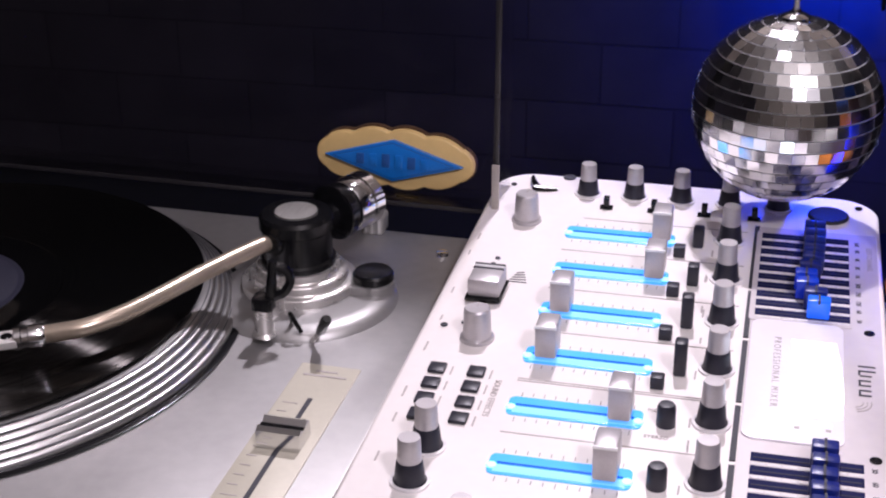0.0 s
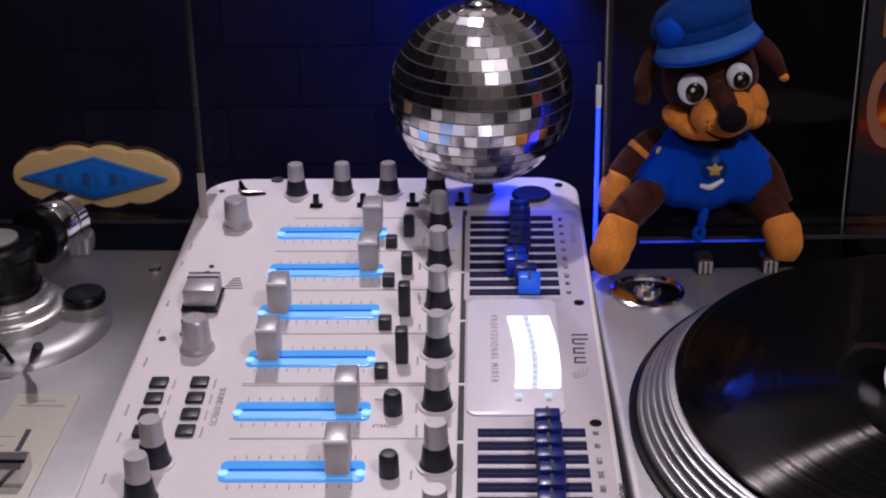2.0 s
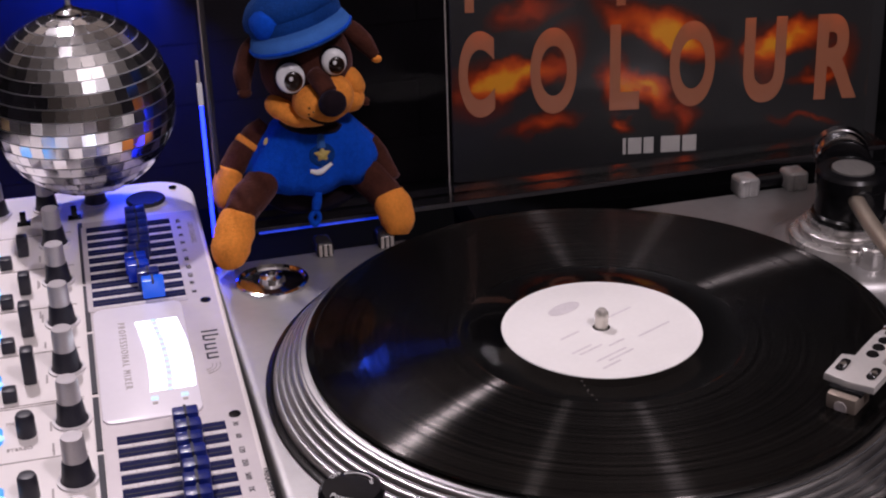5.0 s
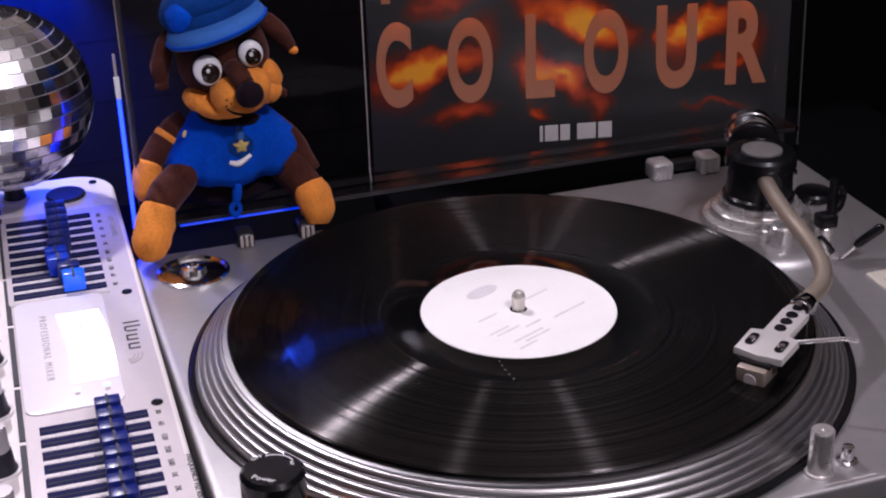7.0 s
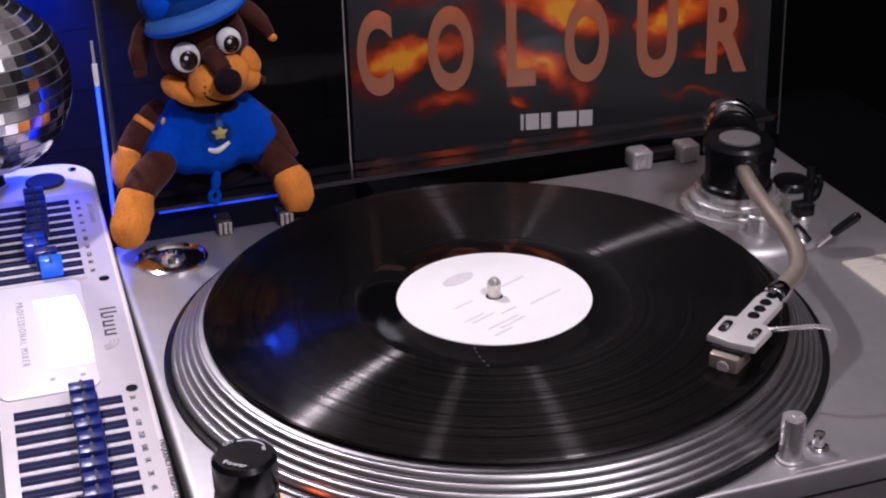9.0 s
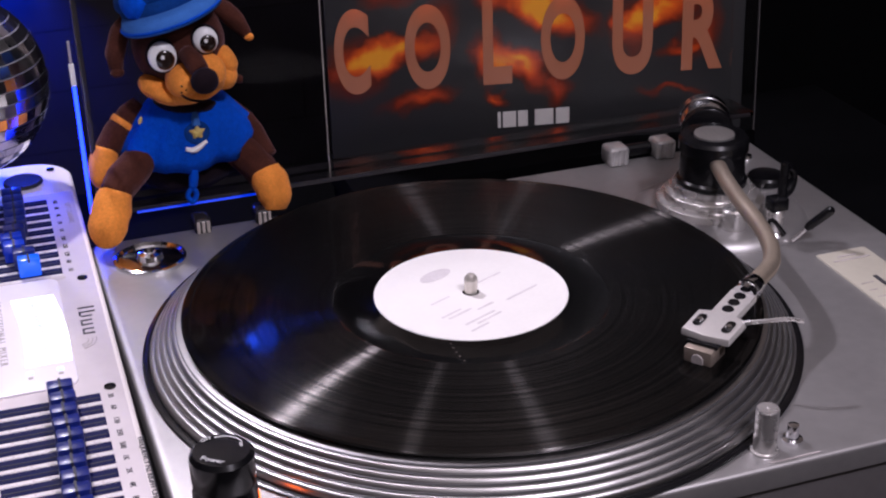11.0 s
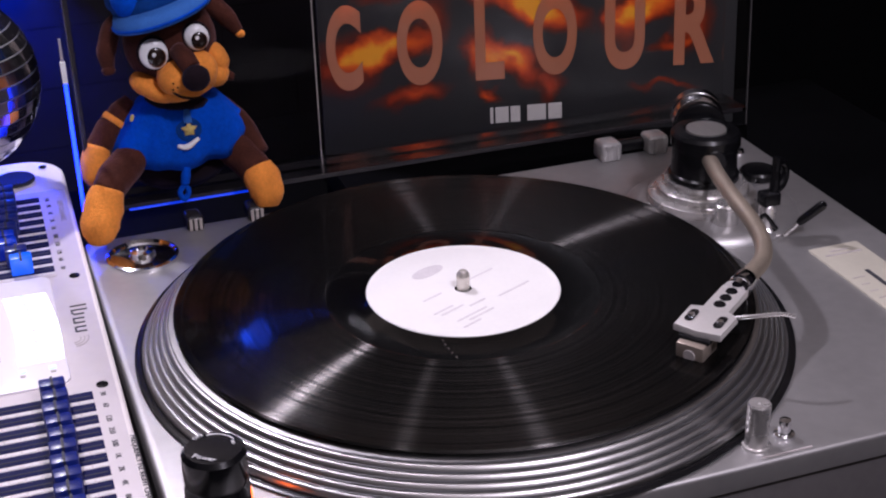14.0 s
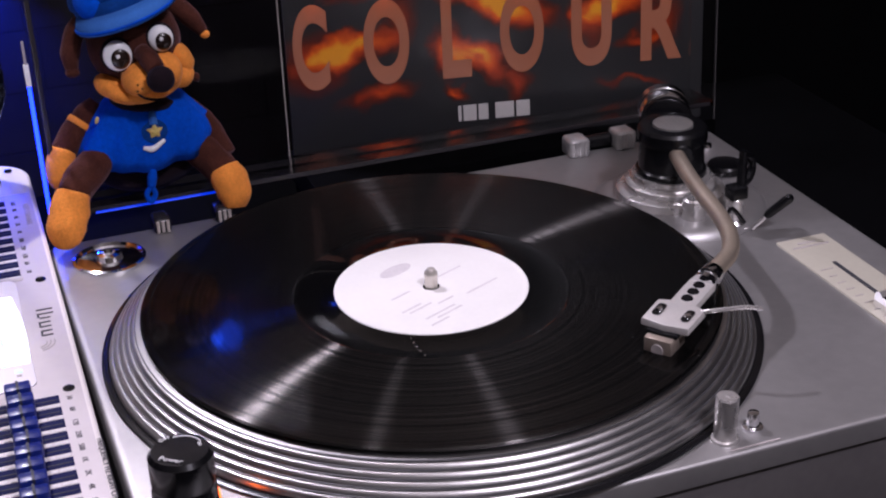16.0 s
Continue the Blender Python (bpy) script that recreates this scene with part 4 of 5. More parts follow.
def mixer():
    t = thing("dj_mixer", MIX, "white six-channel mixer with blue-lit faders, lying lengthwise", "mixer")
    L, R, B, F = -0.120, 0.121, 0.238, -0.242
    z = MIX_TOP
    part("case", prism(round_rect(L + 0.004, R - 0.004, F + 0.004, B - 0.004, 0.024), 0.010, z - 0.010), SILVER_SIDE, t, "dark grey lower case")
    part("face_plate", prism(round_rect(L, R, F, B, 0.026, 10), z - 0.010, z, 0.0025, 3), PANEL, t, "off-white metal face plate")
    for u in (L + 0.04, R - 0.04):
        for v in (F + 0.05, B - 0.05):
            part("foot", lathe([(0, 0), (0.012, 0), (0.012, 0.010), (0, 0.010)], 16, at=(u, v, 0)), BLACK_MAT, t)
    # black dividing groove and the pale silver side section
    gx = mx(-0.2525, 0.05)[0]
    part("side_section", prism([(gx + 0.0012, F + 0.004), (R - 0.0028, F + 0.004), (R - 0.0028, 0.182), (gx + 0.0012, 0.182)], z, z + 0.0005), PANEL_GREY, t, "pale silver side section", smooth=0)
    for a, b in ((0.182, 0.098), (0.094, 0.040), (0.036, -0.026), (-0.030, -0.078), (-0.082, -0.235)):
        part("divider", bx((gx - 0.0020, b, z - 0.0002), (gx + 0.0008, a, z + 0.0008)), INK, t)
    # hair lines between the channels
    for y in (0.2255, 0.1785, 0.128, 0.0775, 0.0265, 0.0245, -0.0235):
        u0, v0 = mx(-0.362 if y < 0.2 else -0.355, y)
        part("hair_line", bx((u0, v0 - 0.0003, z), (gx - 0.006, v0 + 0.0003, z + 0.0003)), GREY_INK, t)
    # channel faders
    caps = (-0.305, -0.305, -0.351, -0.351, -0.308, -0.309)
    for k in range(6):
        y = 0.2035 - 0.0508 * k
        u0, v = mx(-0.3615, y)
        u1, _ = mx(-0.2985, y)
        slot = part("fader_slot", prism(round_rect(u0 - 0.001, u1 + 0.001, v - 0.0082, v + 0.0078, 0.003, 4), z, z + 0.0010, 0.0004), BLUE_GLOW, t, "blue-lit fader window")
        part("fader_light", bx((u0 + 0.002, v - 0.0072, z + 0.0010), (u1 - 0.002, v - 0.0018, z + 0.0013)), BLUE_GLOW_PALE, slot, "paler lit half")
        part("fader_slit", bx((u0 + 0.003, v - 0.0006, z + 0.0010), (u1 - 0.003, v + 0.0006, z + 0.0014)), BLUE_SLIT, slot, "deep blue slit")
        for u in (u0 + 0.0008, u1 - 0.0008):
            part("fader_end", lathe([(0.0026, 0), (0.0022, 0.0006), (0, 0.0007)], 12, at=(u, v - 0.0025, z + 0.0009)), CYAN_END, slot, "bright end light")
        uc, _ = mx(caps[k], y)
        cap = part("fader_cap", bx((uc - 0.0055, v - 0.0085, z + 0.0035), (uc + 0.0055, v + 0.0085, z + 0.0215), 0.0012), KNOB_SILVER, t, "silver fader cap")
        part("cap_line", bx((uc - 0.0056, v - 0.0092, z + 0.0205), (uc + 0.0056, v - 0.0080, z + 0.0219)), WHITE_INK, cap)
        part("cap_stem", bx((uc - 0.0012, v - 0.003, z + 0.001), (uc + 0.0012, v + 0.003, z + 0.0035)), BLACK, cap)
        for s in (-1, 1):
            for j in range(11):
                u = u0 + 0.004 + (u1 - u0 - 0.008) * j / 10
                part("tick", bx((u - 0.00025, v + s * 0.0115 - (0.0022 if j % 5 == 0 else 0.0014), z), (u + 0.00025, v + s * 0.0115 + 0.0014, z + 0.00025)), GREY_INK, t)
    # knobs
    for x in (-0.357, -0.3275, -0.298, -0.268, -0.238):
        knob("gain_knob", t, *mx(x, 0.2635), label="black and silver knob")
    for k in range(7):
        knob("level_knob", t, *mx(-0.2655, 0.2085 - 0.0513 * k), r=0.0072, h=0.0235, label="black and silver knob")
    for x, y in ((-0.393, -0.043), (-0.394, -0.072)):
        knob("effect_knob", t, *mx(x, y), r=0.0072, h=0.0235, label="black and silver knob")
    for x in (-0.363, -0.333, -0.302):
        knob("tone_knob", t, *mx(x, -0.109), r=0.0066, h=0.021, label="black and silver knob")
    for x, y in ((-0.389, 0.2155), (-0.390, 0.0625)):
        u, v = mx(x, y)
        k = part("silver_knob", lathe([(0.0092, 0), (0.0090, 0.0018), (0.0076, 0.0026), (0.0069, 0.0175), (0.0062, 0.0184), (0, 0.0184)], 32), KNOB_SILVER, t, "tall plain silver knob", pose(u, v, z))
        part("pointer", bx((-0.0003, 0.001, 0.0185), (0.0003, 0.0058, 0.0188)), GREY_INK, k)
    # toggles below the gain knobs and switches beside the faders
    for x in (-0.343, -0.3135, -0.2825, -0.252):
        u, v = mx(x, 0.2435)
        tg = part("toggle", bx((u - 0.0040, v - 0.0028, z), (u + 0.0040, v + 0.0028, z + 0.0012), 0.0003), BLACK, t)
        part("toggle_lever", bx((u - 0.0018, v - 0.0020, z + 0.001), (u + 0.0018, v + 0.0022, z + 0.0080), 0.0005), BLACK, tg)
    for k in range(4):
        u, v = mx(-0.2835, 0.1985 - 0.0505 * k)
        part("rocker", bx((u - 0.0032, v - 0.0036, z), (u + 0.0032, v + 0.0044, z + (0.0125 if k < 2 else 0.019)), 0.0012), KNOB_BLACK, t, "black channel switch")
        u, v = mx(-0.2935, 0.1835 - 0.0505 * k)
        part("button", bx((u - 0.0034, v - 0.0034, z), (u + 0.0034, v + 0.0034, z + 0.0068), 0.0008), KNOB_BLACK, t, "black square button")
    for y in (-0.002, -0.054):
        u, v = mx(-0.2865, y)
        part("selector", lathe([(0.0046, 0), (0.0044, 0.010), (0.0036, 0.0115), (0, 0.012)], 18, m=pose(u, v, z)), KNOB_BLACK, t, "black selector knob")
    # sampler pads
    for i in range(2):
        for j in range(4):
            u, v = mx(-0.4035 + 0.0202 * i, 0.027 - 0.0148 * j)
            part("pad", bx((u - 0.0044, v - 0.0046, z), (u + 0.0044, v + 0.0046, z + 0.0022), 0.0008), KNOB_BLACK, t, "dark square pad")
            part("pad_text", bx((u + 0.0070, v - 0.0042, z), (u + 0.0078, v + 0.0042, z + 0.0003)), GREY_INK, t)
    # crossfader: broad silver cap on its slot
    u, v = mx(-0.3945, 0.1150)
    part("cross_slot", bx((u - 0.0016, v - 0.022, z), (u + 0.0016, v + 0.036, z + 0.0006)), INK, t)
    cap = part("cross_cap", bx((u - 0.0090, v - 0.0120, z + 0.0030), (u + 0.0090, v + 0.0105, z + 0.0135), 0.0016), KNOB_SILVER, t, "broad silver crossfader cap")
    for k in range(3):
        part("cap_line", bx((u - 0.0086, v + 0.0035 + 0.0026 * k - 0.0006, z + 0.0131), (u + 0.0086, v + 0.0035 + 0.0026 * k + 0.0006, z + 0.0139)), WHITE_INK if k % 2 else INK, cap)
    part("cap_skirt", bx((u - 0.0100, v - 0.0140, z + 0.0014), (u + 0.0100, v + 0.0120, z + 0.0032), 0.0004), BLACK, cap)
    for k in range(5):
        part("fan_mark", bx((-0.0055 + 0.0008 * k, -0.0004, 0), (0.0055 - 0.0008 * k, 0.0004, 0.0003)), INK, t, "", pose(u + 0.0135, v + 0.0165 + 0.0030 * k, z, 0, 0, 4 * k))
    for du, dv in ((-0.003, 0.044), (-0.004, 0.036), (0.002, -0.030), (-0.004, -0.032), (-0.005, -0.037)):
        part("led_dot", lathe([(0.0016, 0), (0.0014, 0.0008), (0, 0.001)], 12, at=(u + du, v + dv, z)), INK, t)
    # microphone lever, socket cover and holes at the back
    u, v = mx(-0.390, 0.264)
    part("mic_lever", tube([(u - 0.006, v + 0.018, z + 0.001), (u - 0.003, v + 0.006, z + 0.001), (u - 0.0005, v + 0.0005, z + 0.001)], [0.0014, 0.0026, 0.0030], 8), BLACK, t, "flat black lever")
    part("mic_lever", tube([(u - 0.002, v - 0.001, z + 0.001), (u + 0.006, v - 0.0005, z + 0.001), (u + 0.013, v + 0.0005, z + 0.001)], [0.0026, 0.0020, 0.0010], 8), BLACK, t, "flat black lever")
    for x, y, r in ((-0.372, 0.287, 0.0042), (-0.235, 0.2865, 0.0042), (-0.406, 0.269, 0.0018), (-0.189, 0.272, 0.0026), (-0.189, 0.1075, 0.0030), (-0.191, -0.0145, 0.0030), (-0.410, 0.073, 0.0020)):
        uu, vv = mx(x, y)
        s = part("screw" if r < 0.004 else "socket", lathe([(r, 0), (r * 0.95, 0.0006), (r * 0.6, 0.0007), (r * 0.5, 0.0003), (0, 0.0003)], 16, at=(uu, vv, z + 0.0004)), INK if r != 0.0030 and r != 0.0026 else BLACK, t)
    u, v = mx(-0.2075, 0.2565)
    part("socket_cover", lathe([(0.0120, 0), (0.0124, 0.0006), (0.0122, 0.0016), (0.0112, 0.0022), (0.0098, 0.0019), (0, 0.0019)], 36, at=(u, v, z)), BLACK_MAT, t, "round black socket cover")
    # two ten-band equalisers
    bands = ("30", "60", "120", "250", "500", "1K", "2K", "4K", "8K", "16K")
    for side, y0 in enumerate((0.2195, -0.0225)):
        ua, _ = mx(-0.2475, y0 - 0.05)
        ub, _ = mx(-0.1975, y0 - 0.05)
        v0 = mx(-0.22, y0)[1]
        part("eq_panel", prism(round_rect(ua - 0.003, ub + 0.001, v0 - 0.1085, v0 + 0.006, 0.002, 3), z + 0.0005, z + 0.0009), PANEL_GREY, t, "equaliser panel", smooth=0)
        for k in range(10):
            v = v0 - 0.0110 * k
            part("eq_slot", bx((ua, v - 0.0038, z + 0.0008), (ub, v + 0.0030, z + 0.0013)), SLOT_DARK, t, "dark equaliser slot")
            part("eq_slit", bx((ua + 0.001, v - 0.0016, z + 0.0012), (ub - 0.001, v - 0.0010, z + 0.0015)), INK, t)
            for j in range(7):
                w = (ub - ua) / 7
                part("eq_scale", bx((ua + w * j + 0.0005, v - 0.0069, z + 0.0008), (ua + w * (j + 1) - 0.0005, v - 0.0049, z + 0.00125)), STRIP_WHITE, t)
            if side == 0:
                cx = ua + (0.0300, 0.0303, 0.0300, 0.0298, 0.0295, 0.0280, 0.0258, 0.0266, 0.0312, 0.0330)[k]
            else:
                cx = ua + 0.0322 + 0.0004 * math.sin(k * 2.1) - 0.0009 * (k > 5)
            # left-side caps 6, 7 and 9 get the blue light on them as emission
            cap_look = NAVY_CAP if side or k in (0, 1, 2, 3, 4, 5, 8) else (NAVY_CAP_LIT if k == 9 else NAVY_CAP_HALF_LIT)
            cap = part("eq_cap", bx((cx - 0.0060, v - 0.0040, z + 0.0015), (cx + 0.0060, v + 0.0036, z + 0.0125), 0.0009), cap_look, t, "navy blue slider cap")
            part("cap_notch", bx((cx - 0.0006, v - 0.0042, z + 0.0105), (cx + 0.0006, v + 0.0038, z + 0.0128)), INK, cap)
            lettering("band_text", bands[k] if side else bands[9 - k], 0.0038, INK, t, pose(ub + 0.0035, v + 0.002, z + 0.0006, 0, 0, -90))
    # lit meter in its white window
    u0, v0 = mx(-0.2495, 0.112)
    u1, v1 = mx(-0.2045, -0.008)
    part("meter_panel", prism(round_rect(u0, u1, v1, v0, 0.006, 6), z + 0.0005, z + 0.0016, 0.0004), WINDOW_WHITE, t, "white meter panel")
    ma, va = mx(-0.2285, 0.0905)
    mb, vb = mx(-0.2085, 0.0165)
    for s, (a, b) in enumerate(((ma, ma + 0.0078), (ma + 0.0112, mb + 0.0005))):
        n = 14
        out = [(a + 0.0035 * math.sin(math.pi * i / n * 0.75) + 0.0, va + (vb - va) * i / n) for i in range(n + 1)]
        out += [(b + 0.0035 * math.sin(math.pi * i / n * 0.75), va + (vb - va) * i / n) for i in range(n, -1, -1)]
        part("meter", prism(out, z + 0.0016, z + 0.0020), METER_GLOW, t, "glowing white level meter", smooth=0)
    for i in range(13):
        f = i / 12
        x = (ma + 0.0095) + 0.0035 * math.sin(math.pi * f * 0.75)
        y = va + (vb - va) * f
        part("meter_tick", bx((x - 0.0009, y - 0.0008, z + 0.0016), (x + 0.0009, y + 0.0008, z + 0.00195)), METER_MARK, t)
    for x in (ma + 0.004, mb - 0.003):
        part("meter_led", bx((x - 0.0016, vb - 0.0085, z + 0.0016), (x + 0.0016, vb - 0.0062, z + 0.0021)), METER_MARK, t)
        part("meter_text", bx((x - 0.0012, vb - 0.0125, z + 0.0016), (x + 0.0012, vb - 0.0108, z + 0.0019)), GREY_INK, t)
    ut, vt = mx(-0.2375, 0.0925)
    lettering("mixer_text", "PROFESSIONAL MIXER", 0.0052, GREY_INK, t, pose(ut, vt, z + 0.0017, 0, 0, -90), spacing=1.42)
    # maker's mark as plain shapes
    ul, vl = mx(-0.1925, 0.0715)
    for k, (du, ln, wd) in enumerate(((0, 0.0085, 0.0011), (0, 0.0085, 0.0011), (0.001, 0.0055, 0.0011), (0, 0.0060, 0.0011), (0, 0.0060, 0.0011), (0.0005, 0.0055, 0.0011), (0, 0.0060, 0.0012))):
        v = vl - 0.0048 * k
        part("mark_bar", bx((ul + du - 0.0035, v - wd / 2, z + 0.0005), (ul + du - 0.0035 + ln, v + wd / 2, z + 0.0008)), INK, t)
    for k in (1, 3, 5):
        part("mark_bar", bx((ul - 0.0035, vl - 0.0048 * k - 0.0040, z + 0.0005), (ul - 0.0024, vl - 0.0048 * k, z + 0.0008)), INK, t)
    for r in (0.0045, 0.0065, 0.0085):
        part("mark_arc", tube([(ul - 0.006 + r * math.cos(radians(a)), vl - 0.036 + r * math.sin(radians(a)), z + 0.0006) for a in range(-80, 11, 10)], 0.00025, 5), GREY_INK, t)
    uc, vc = mx(-0.1856, -0.064)
    lettering("channel_text", "FREQUENCY HZ RIGHT CHANNEL", 0.0040, INK, t, pose(uc, vc, z + 0.0006, 0, 0, -90))
    uc, vc = mx(-0.1865, 0.214)
    lettering("channel_text", "LEFT CHANNEL", 0.0045, GREY_INK, t, pose(uc, vc, z + 0.0006, 0, 0, -90))
    # unread captions as short bars
    rnd = random.Random(8)
    for x in (-0.414, -0.276, -0.2755):
        for y in (0.19, 0.16, 0.115, 0.085, 0.05, 0.005, -0.02, -0.055):
            if rnd.random() < 0.75:
                u, v = mx(x + rnd.uniform(-0.001, 0.001), y + rnd.uniform(-0.004, 0.004))
                ln = rnd.uniform(0.004, 0.010)
                part("caption_bar", bx((u - 0.0005, v - ln / 2, z), (u + 0.0005, v + ln / 2, z + 0.00025)), GREY_INK, t)
    lettering("pad_title", "SOUND EFFECTS", 0.0046, GREY_INK, t, pose(*mx(-0.3725, 0.0225), z + 0.0002, 0, 0, -90))
    lettering("mono_text", "MONO", 0.0034, GREY_INK, t, pose(*mx(-0.2960, 0.0085), z + 0.0002))
    lettering("stereo_text", "STEREO", 0.0034, GREY_INK, t, pose(*mx(-0.2960, -0.0150), z + 0.0002))
    return t


mixer()


# ---------------------------------------------------------------- mirror ball
def mirror_ball(c, r):
    t = thing("mirror_ball", pose(*c), "hanging mirror ball of small square glass tiles", "disco ball")
    part("core", lathe([(0, -r * 0.985)] + [(r * 0.985 * math.sin(math.pi * i / 40), -r * 0.985 * math.cos(math.pi * i / 40)) for i in range(1, 40)] + [(0, r * 0.985)], 64), GROUT, t, "grey core between the tiles")
    part("cap", lathe([(0.009, r * 0.975), (0.0088, r * 1.02), (0.006, r * 1.05), (0.0025, r * 1.06), (0.0025, r * 1.10), (0, r * 1.10)], 24), CHROME, t, "metal hanging cap")
    part("hanger", tube([(0, 0, r * 1.08), (0.0005, 0, r + 0.05), (0, 0, 1.70 - c[2])], 0.0016, 8), BRUSHED, t, "thin hanging wire")
    rows = 23
    dt = math.pi / rows
    rnd = random.Random(11)
    rest = bmesh.new()
    made = {}
    count = 0
    for k in range(1, rows):
        th = math.pi * (k + 0.0) / rows
        n = max(6, int(round(2 * math.pi * math.sin(th) / dt)))
        w = 2 * math.pi * math.sin(th) * r / n
        h = dt * r
        if k not in made:
            bm = bmesh.new()
            box(bm, (-w * 0.492, -h * 0.455, -0.0006), (w * 0.492, h * 0.455, 0.0003))
            made[k] = mesh_of("mirror_tile", bm, MIRROR, 0)
        shift = rnd.random()
        for i in range(n):
            ph = 2 * math.pi * (i + shift) / n
            nor = Vector((math.sin(th) * math.cos(ph), math.sin(th) * math.sin(ph), math.cos(th)))
            e1 = Vector((-math.sin(ph), math.cos(ph), 0))
            e2 = nor.cross(e1)
            m = Matrix((e1, e2, nor)).transposed().to_4x4()
            m.translation = nor * r
            m = m @ pose(0, 0, 0, rnd.gauss(0, 0.42), rnd.gauss(0, 0.5), rnd.gauss(0, 0.3))
            if nor.y < -0.35 and nor.z > -0.93 and count < 300:
                part("mirror_tile", made[k], MIRROR, t, "", m)
                count += 1
            else:
                rest.from_mesh(made[k])
                rest.verts.ensure_lookup_table()
                bmesh.ops.transform(rest, matrix=m, verts=rest.verts[-8:])
    ob = part("far_tiles", rest, MIRROR, t, "the rest of the mirror tiles", smooth=0)
    tagged(ob, kind="stuff")


mirror_ball((-0.239, 0.246, 0.197), 0.0553)


# ---------------------------------------------------------------- record sleeve behind the cover
def record_sleeve():
    a, b = Vector((0.0045, 0.2900, 0.094)), Vector((0.2985, 0.2365, 0.094))
    ang = math.degrees(math.atan2(b.y - a.y, b.x - a.x))
    wdt = (b - a).length
    m = Matrix.Translation(a) @ pose(0, 0, 0, -4, 0, ang)
    t = thing("record_sleeve", m, "dark record sleeve with flame art in a clear film cover", "record sleeve")
    part("card", bx((0, 0.0, 0), (wdt, 0.004, 0.312), 0.0008), SLEEVE, t, "dark printed card with orange flames")
    part("film", bx((wdt + 0.0002, -0.0012, -0.002), (wdt + 0.0095, -0.0002, 0.318), 0.0003), FILM, t, "clear film flap beside the card", smooth=0)
    part("film_edge", bx((-0.0036, -0.0026, -0.002), (-0.0028, -0.0008, 0.318)), ACRYLIC_EDGE, t)
    part("film_edge", bx((wdt + 0.0090, -0.0026, -0.002), (wdt + 0.0098, -0.0008, 0.318)), FILM_EDGE, t)
    up = pose(0, 0, 0, 90, 0, 0)
    # tall condensed title letters
    for ch, x, wl in zip("COLOUR", (0.0050, 0.0538, 0.1085, 0.1499, 0.2014, 0.2522), (0.0245, 0.0319, 0.0207, 0.0315, 0.0294, 0.0305)):
        ob = lettering("title_letter", ch, 0.1, LETTER, t, Matrix(), extrude=0.0, bold=0.0036, fine=12)
        co = [v.co for v in ob.data.vertices]
        lo = [min(c[i] for c in co) for i in (0, 1)]
        hi = [max(c[i] for c in co) for i in (0, 1)]
        sc = Matrix.Diagonal((wl / (hi[0] - lo[0]), 0.0600 / (hi[1] - lo[1]), 1, 1))
        ob.data.transform(up @ sc @ Matrix.Translation((-lo[0], -lo[1], 0)))
        ob.matrix_local = Matrix.Translation((x, -0.0005, 0.0462))
    for x in (0.0102, 0.1125):
        part("title_bar", bx((x, -0.0006, 0.1190), (x + 0.0061, -0.0001, 0.20)), LETTER, t)
    part("title_line", bx((0.018, -0.0006, 0.1308), (0.27, -0.0001, 0.1317)), LETTER, t)
    # the artist's name as plain bars
    for x, w in ((0.1183, 0.0022), (0.1220, 0.0095), (0.1330, 0.0070), (0.1452, 0.0135), (0.1605, 0.0098)):
        part("name_bar", bx((x, -0.0006, 0.0140), (x + w, -0.0001, 0.0255)), LETTER_PALE, t, "pale print bar")
    return t


record_sleeve()


def back_shelf():
    t = thing("back_riser", pose(0, 0, 0), "low black riser behind the deck that holds the sleeve", "riser")
    part("board", bx((0.004, 0.2370, 0.072), (0.312, 0.310, 0.0905), 0.001), TABLE, t)
    for x in (0.008, 0.270):
        part("upright", bx((x, 0.264, 0.0), (x + 0.018, 0.306, 0.072), 0.001), TABLE, t)


back_shelf()


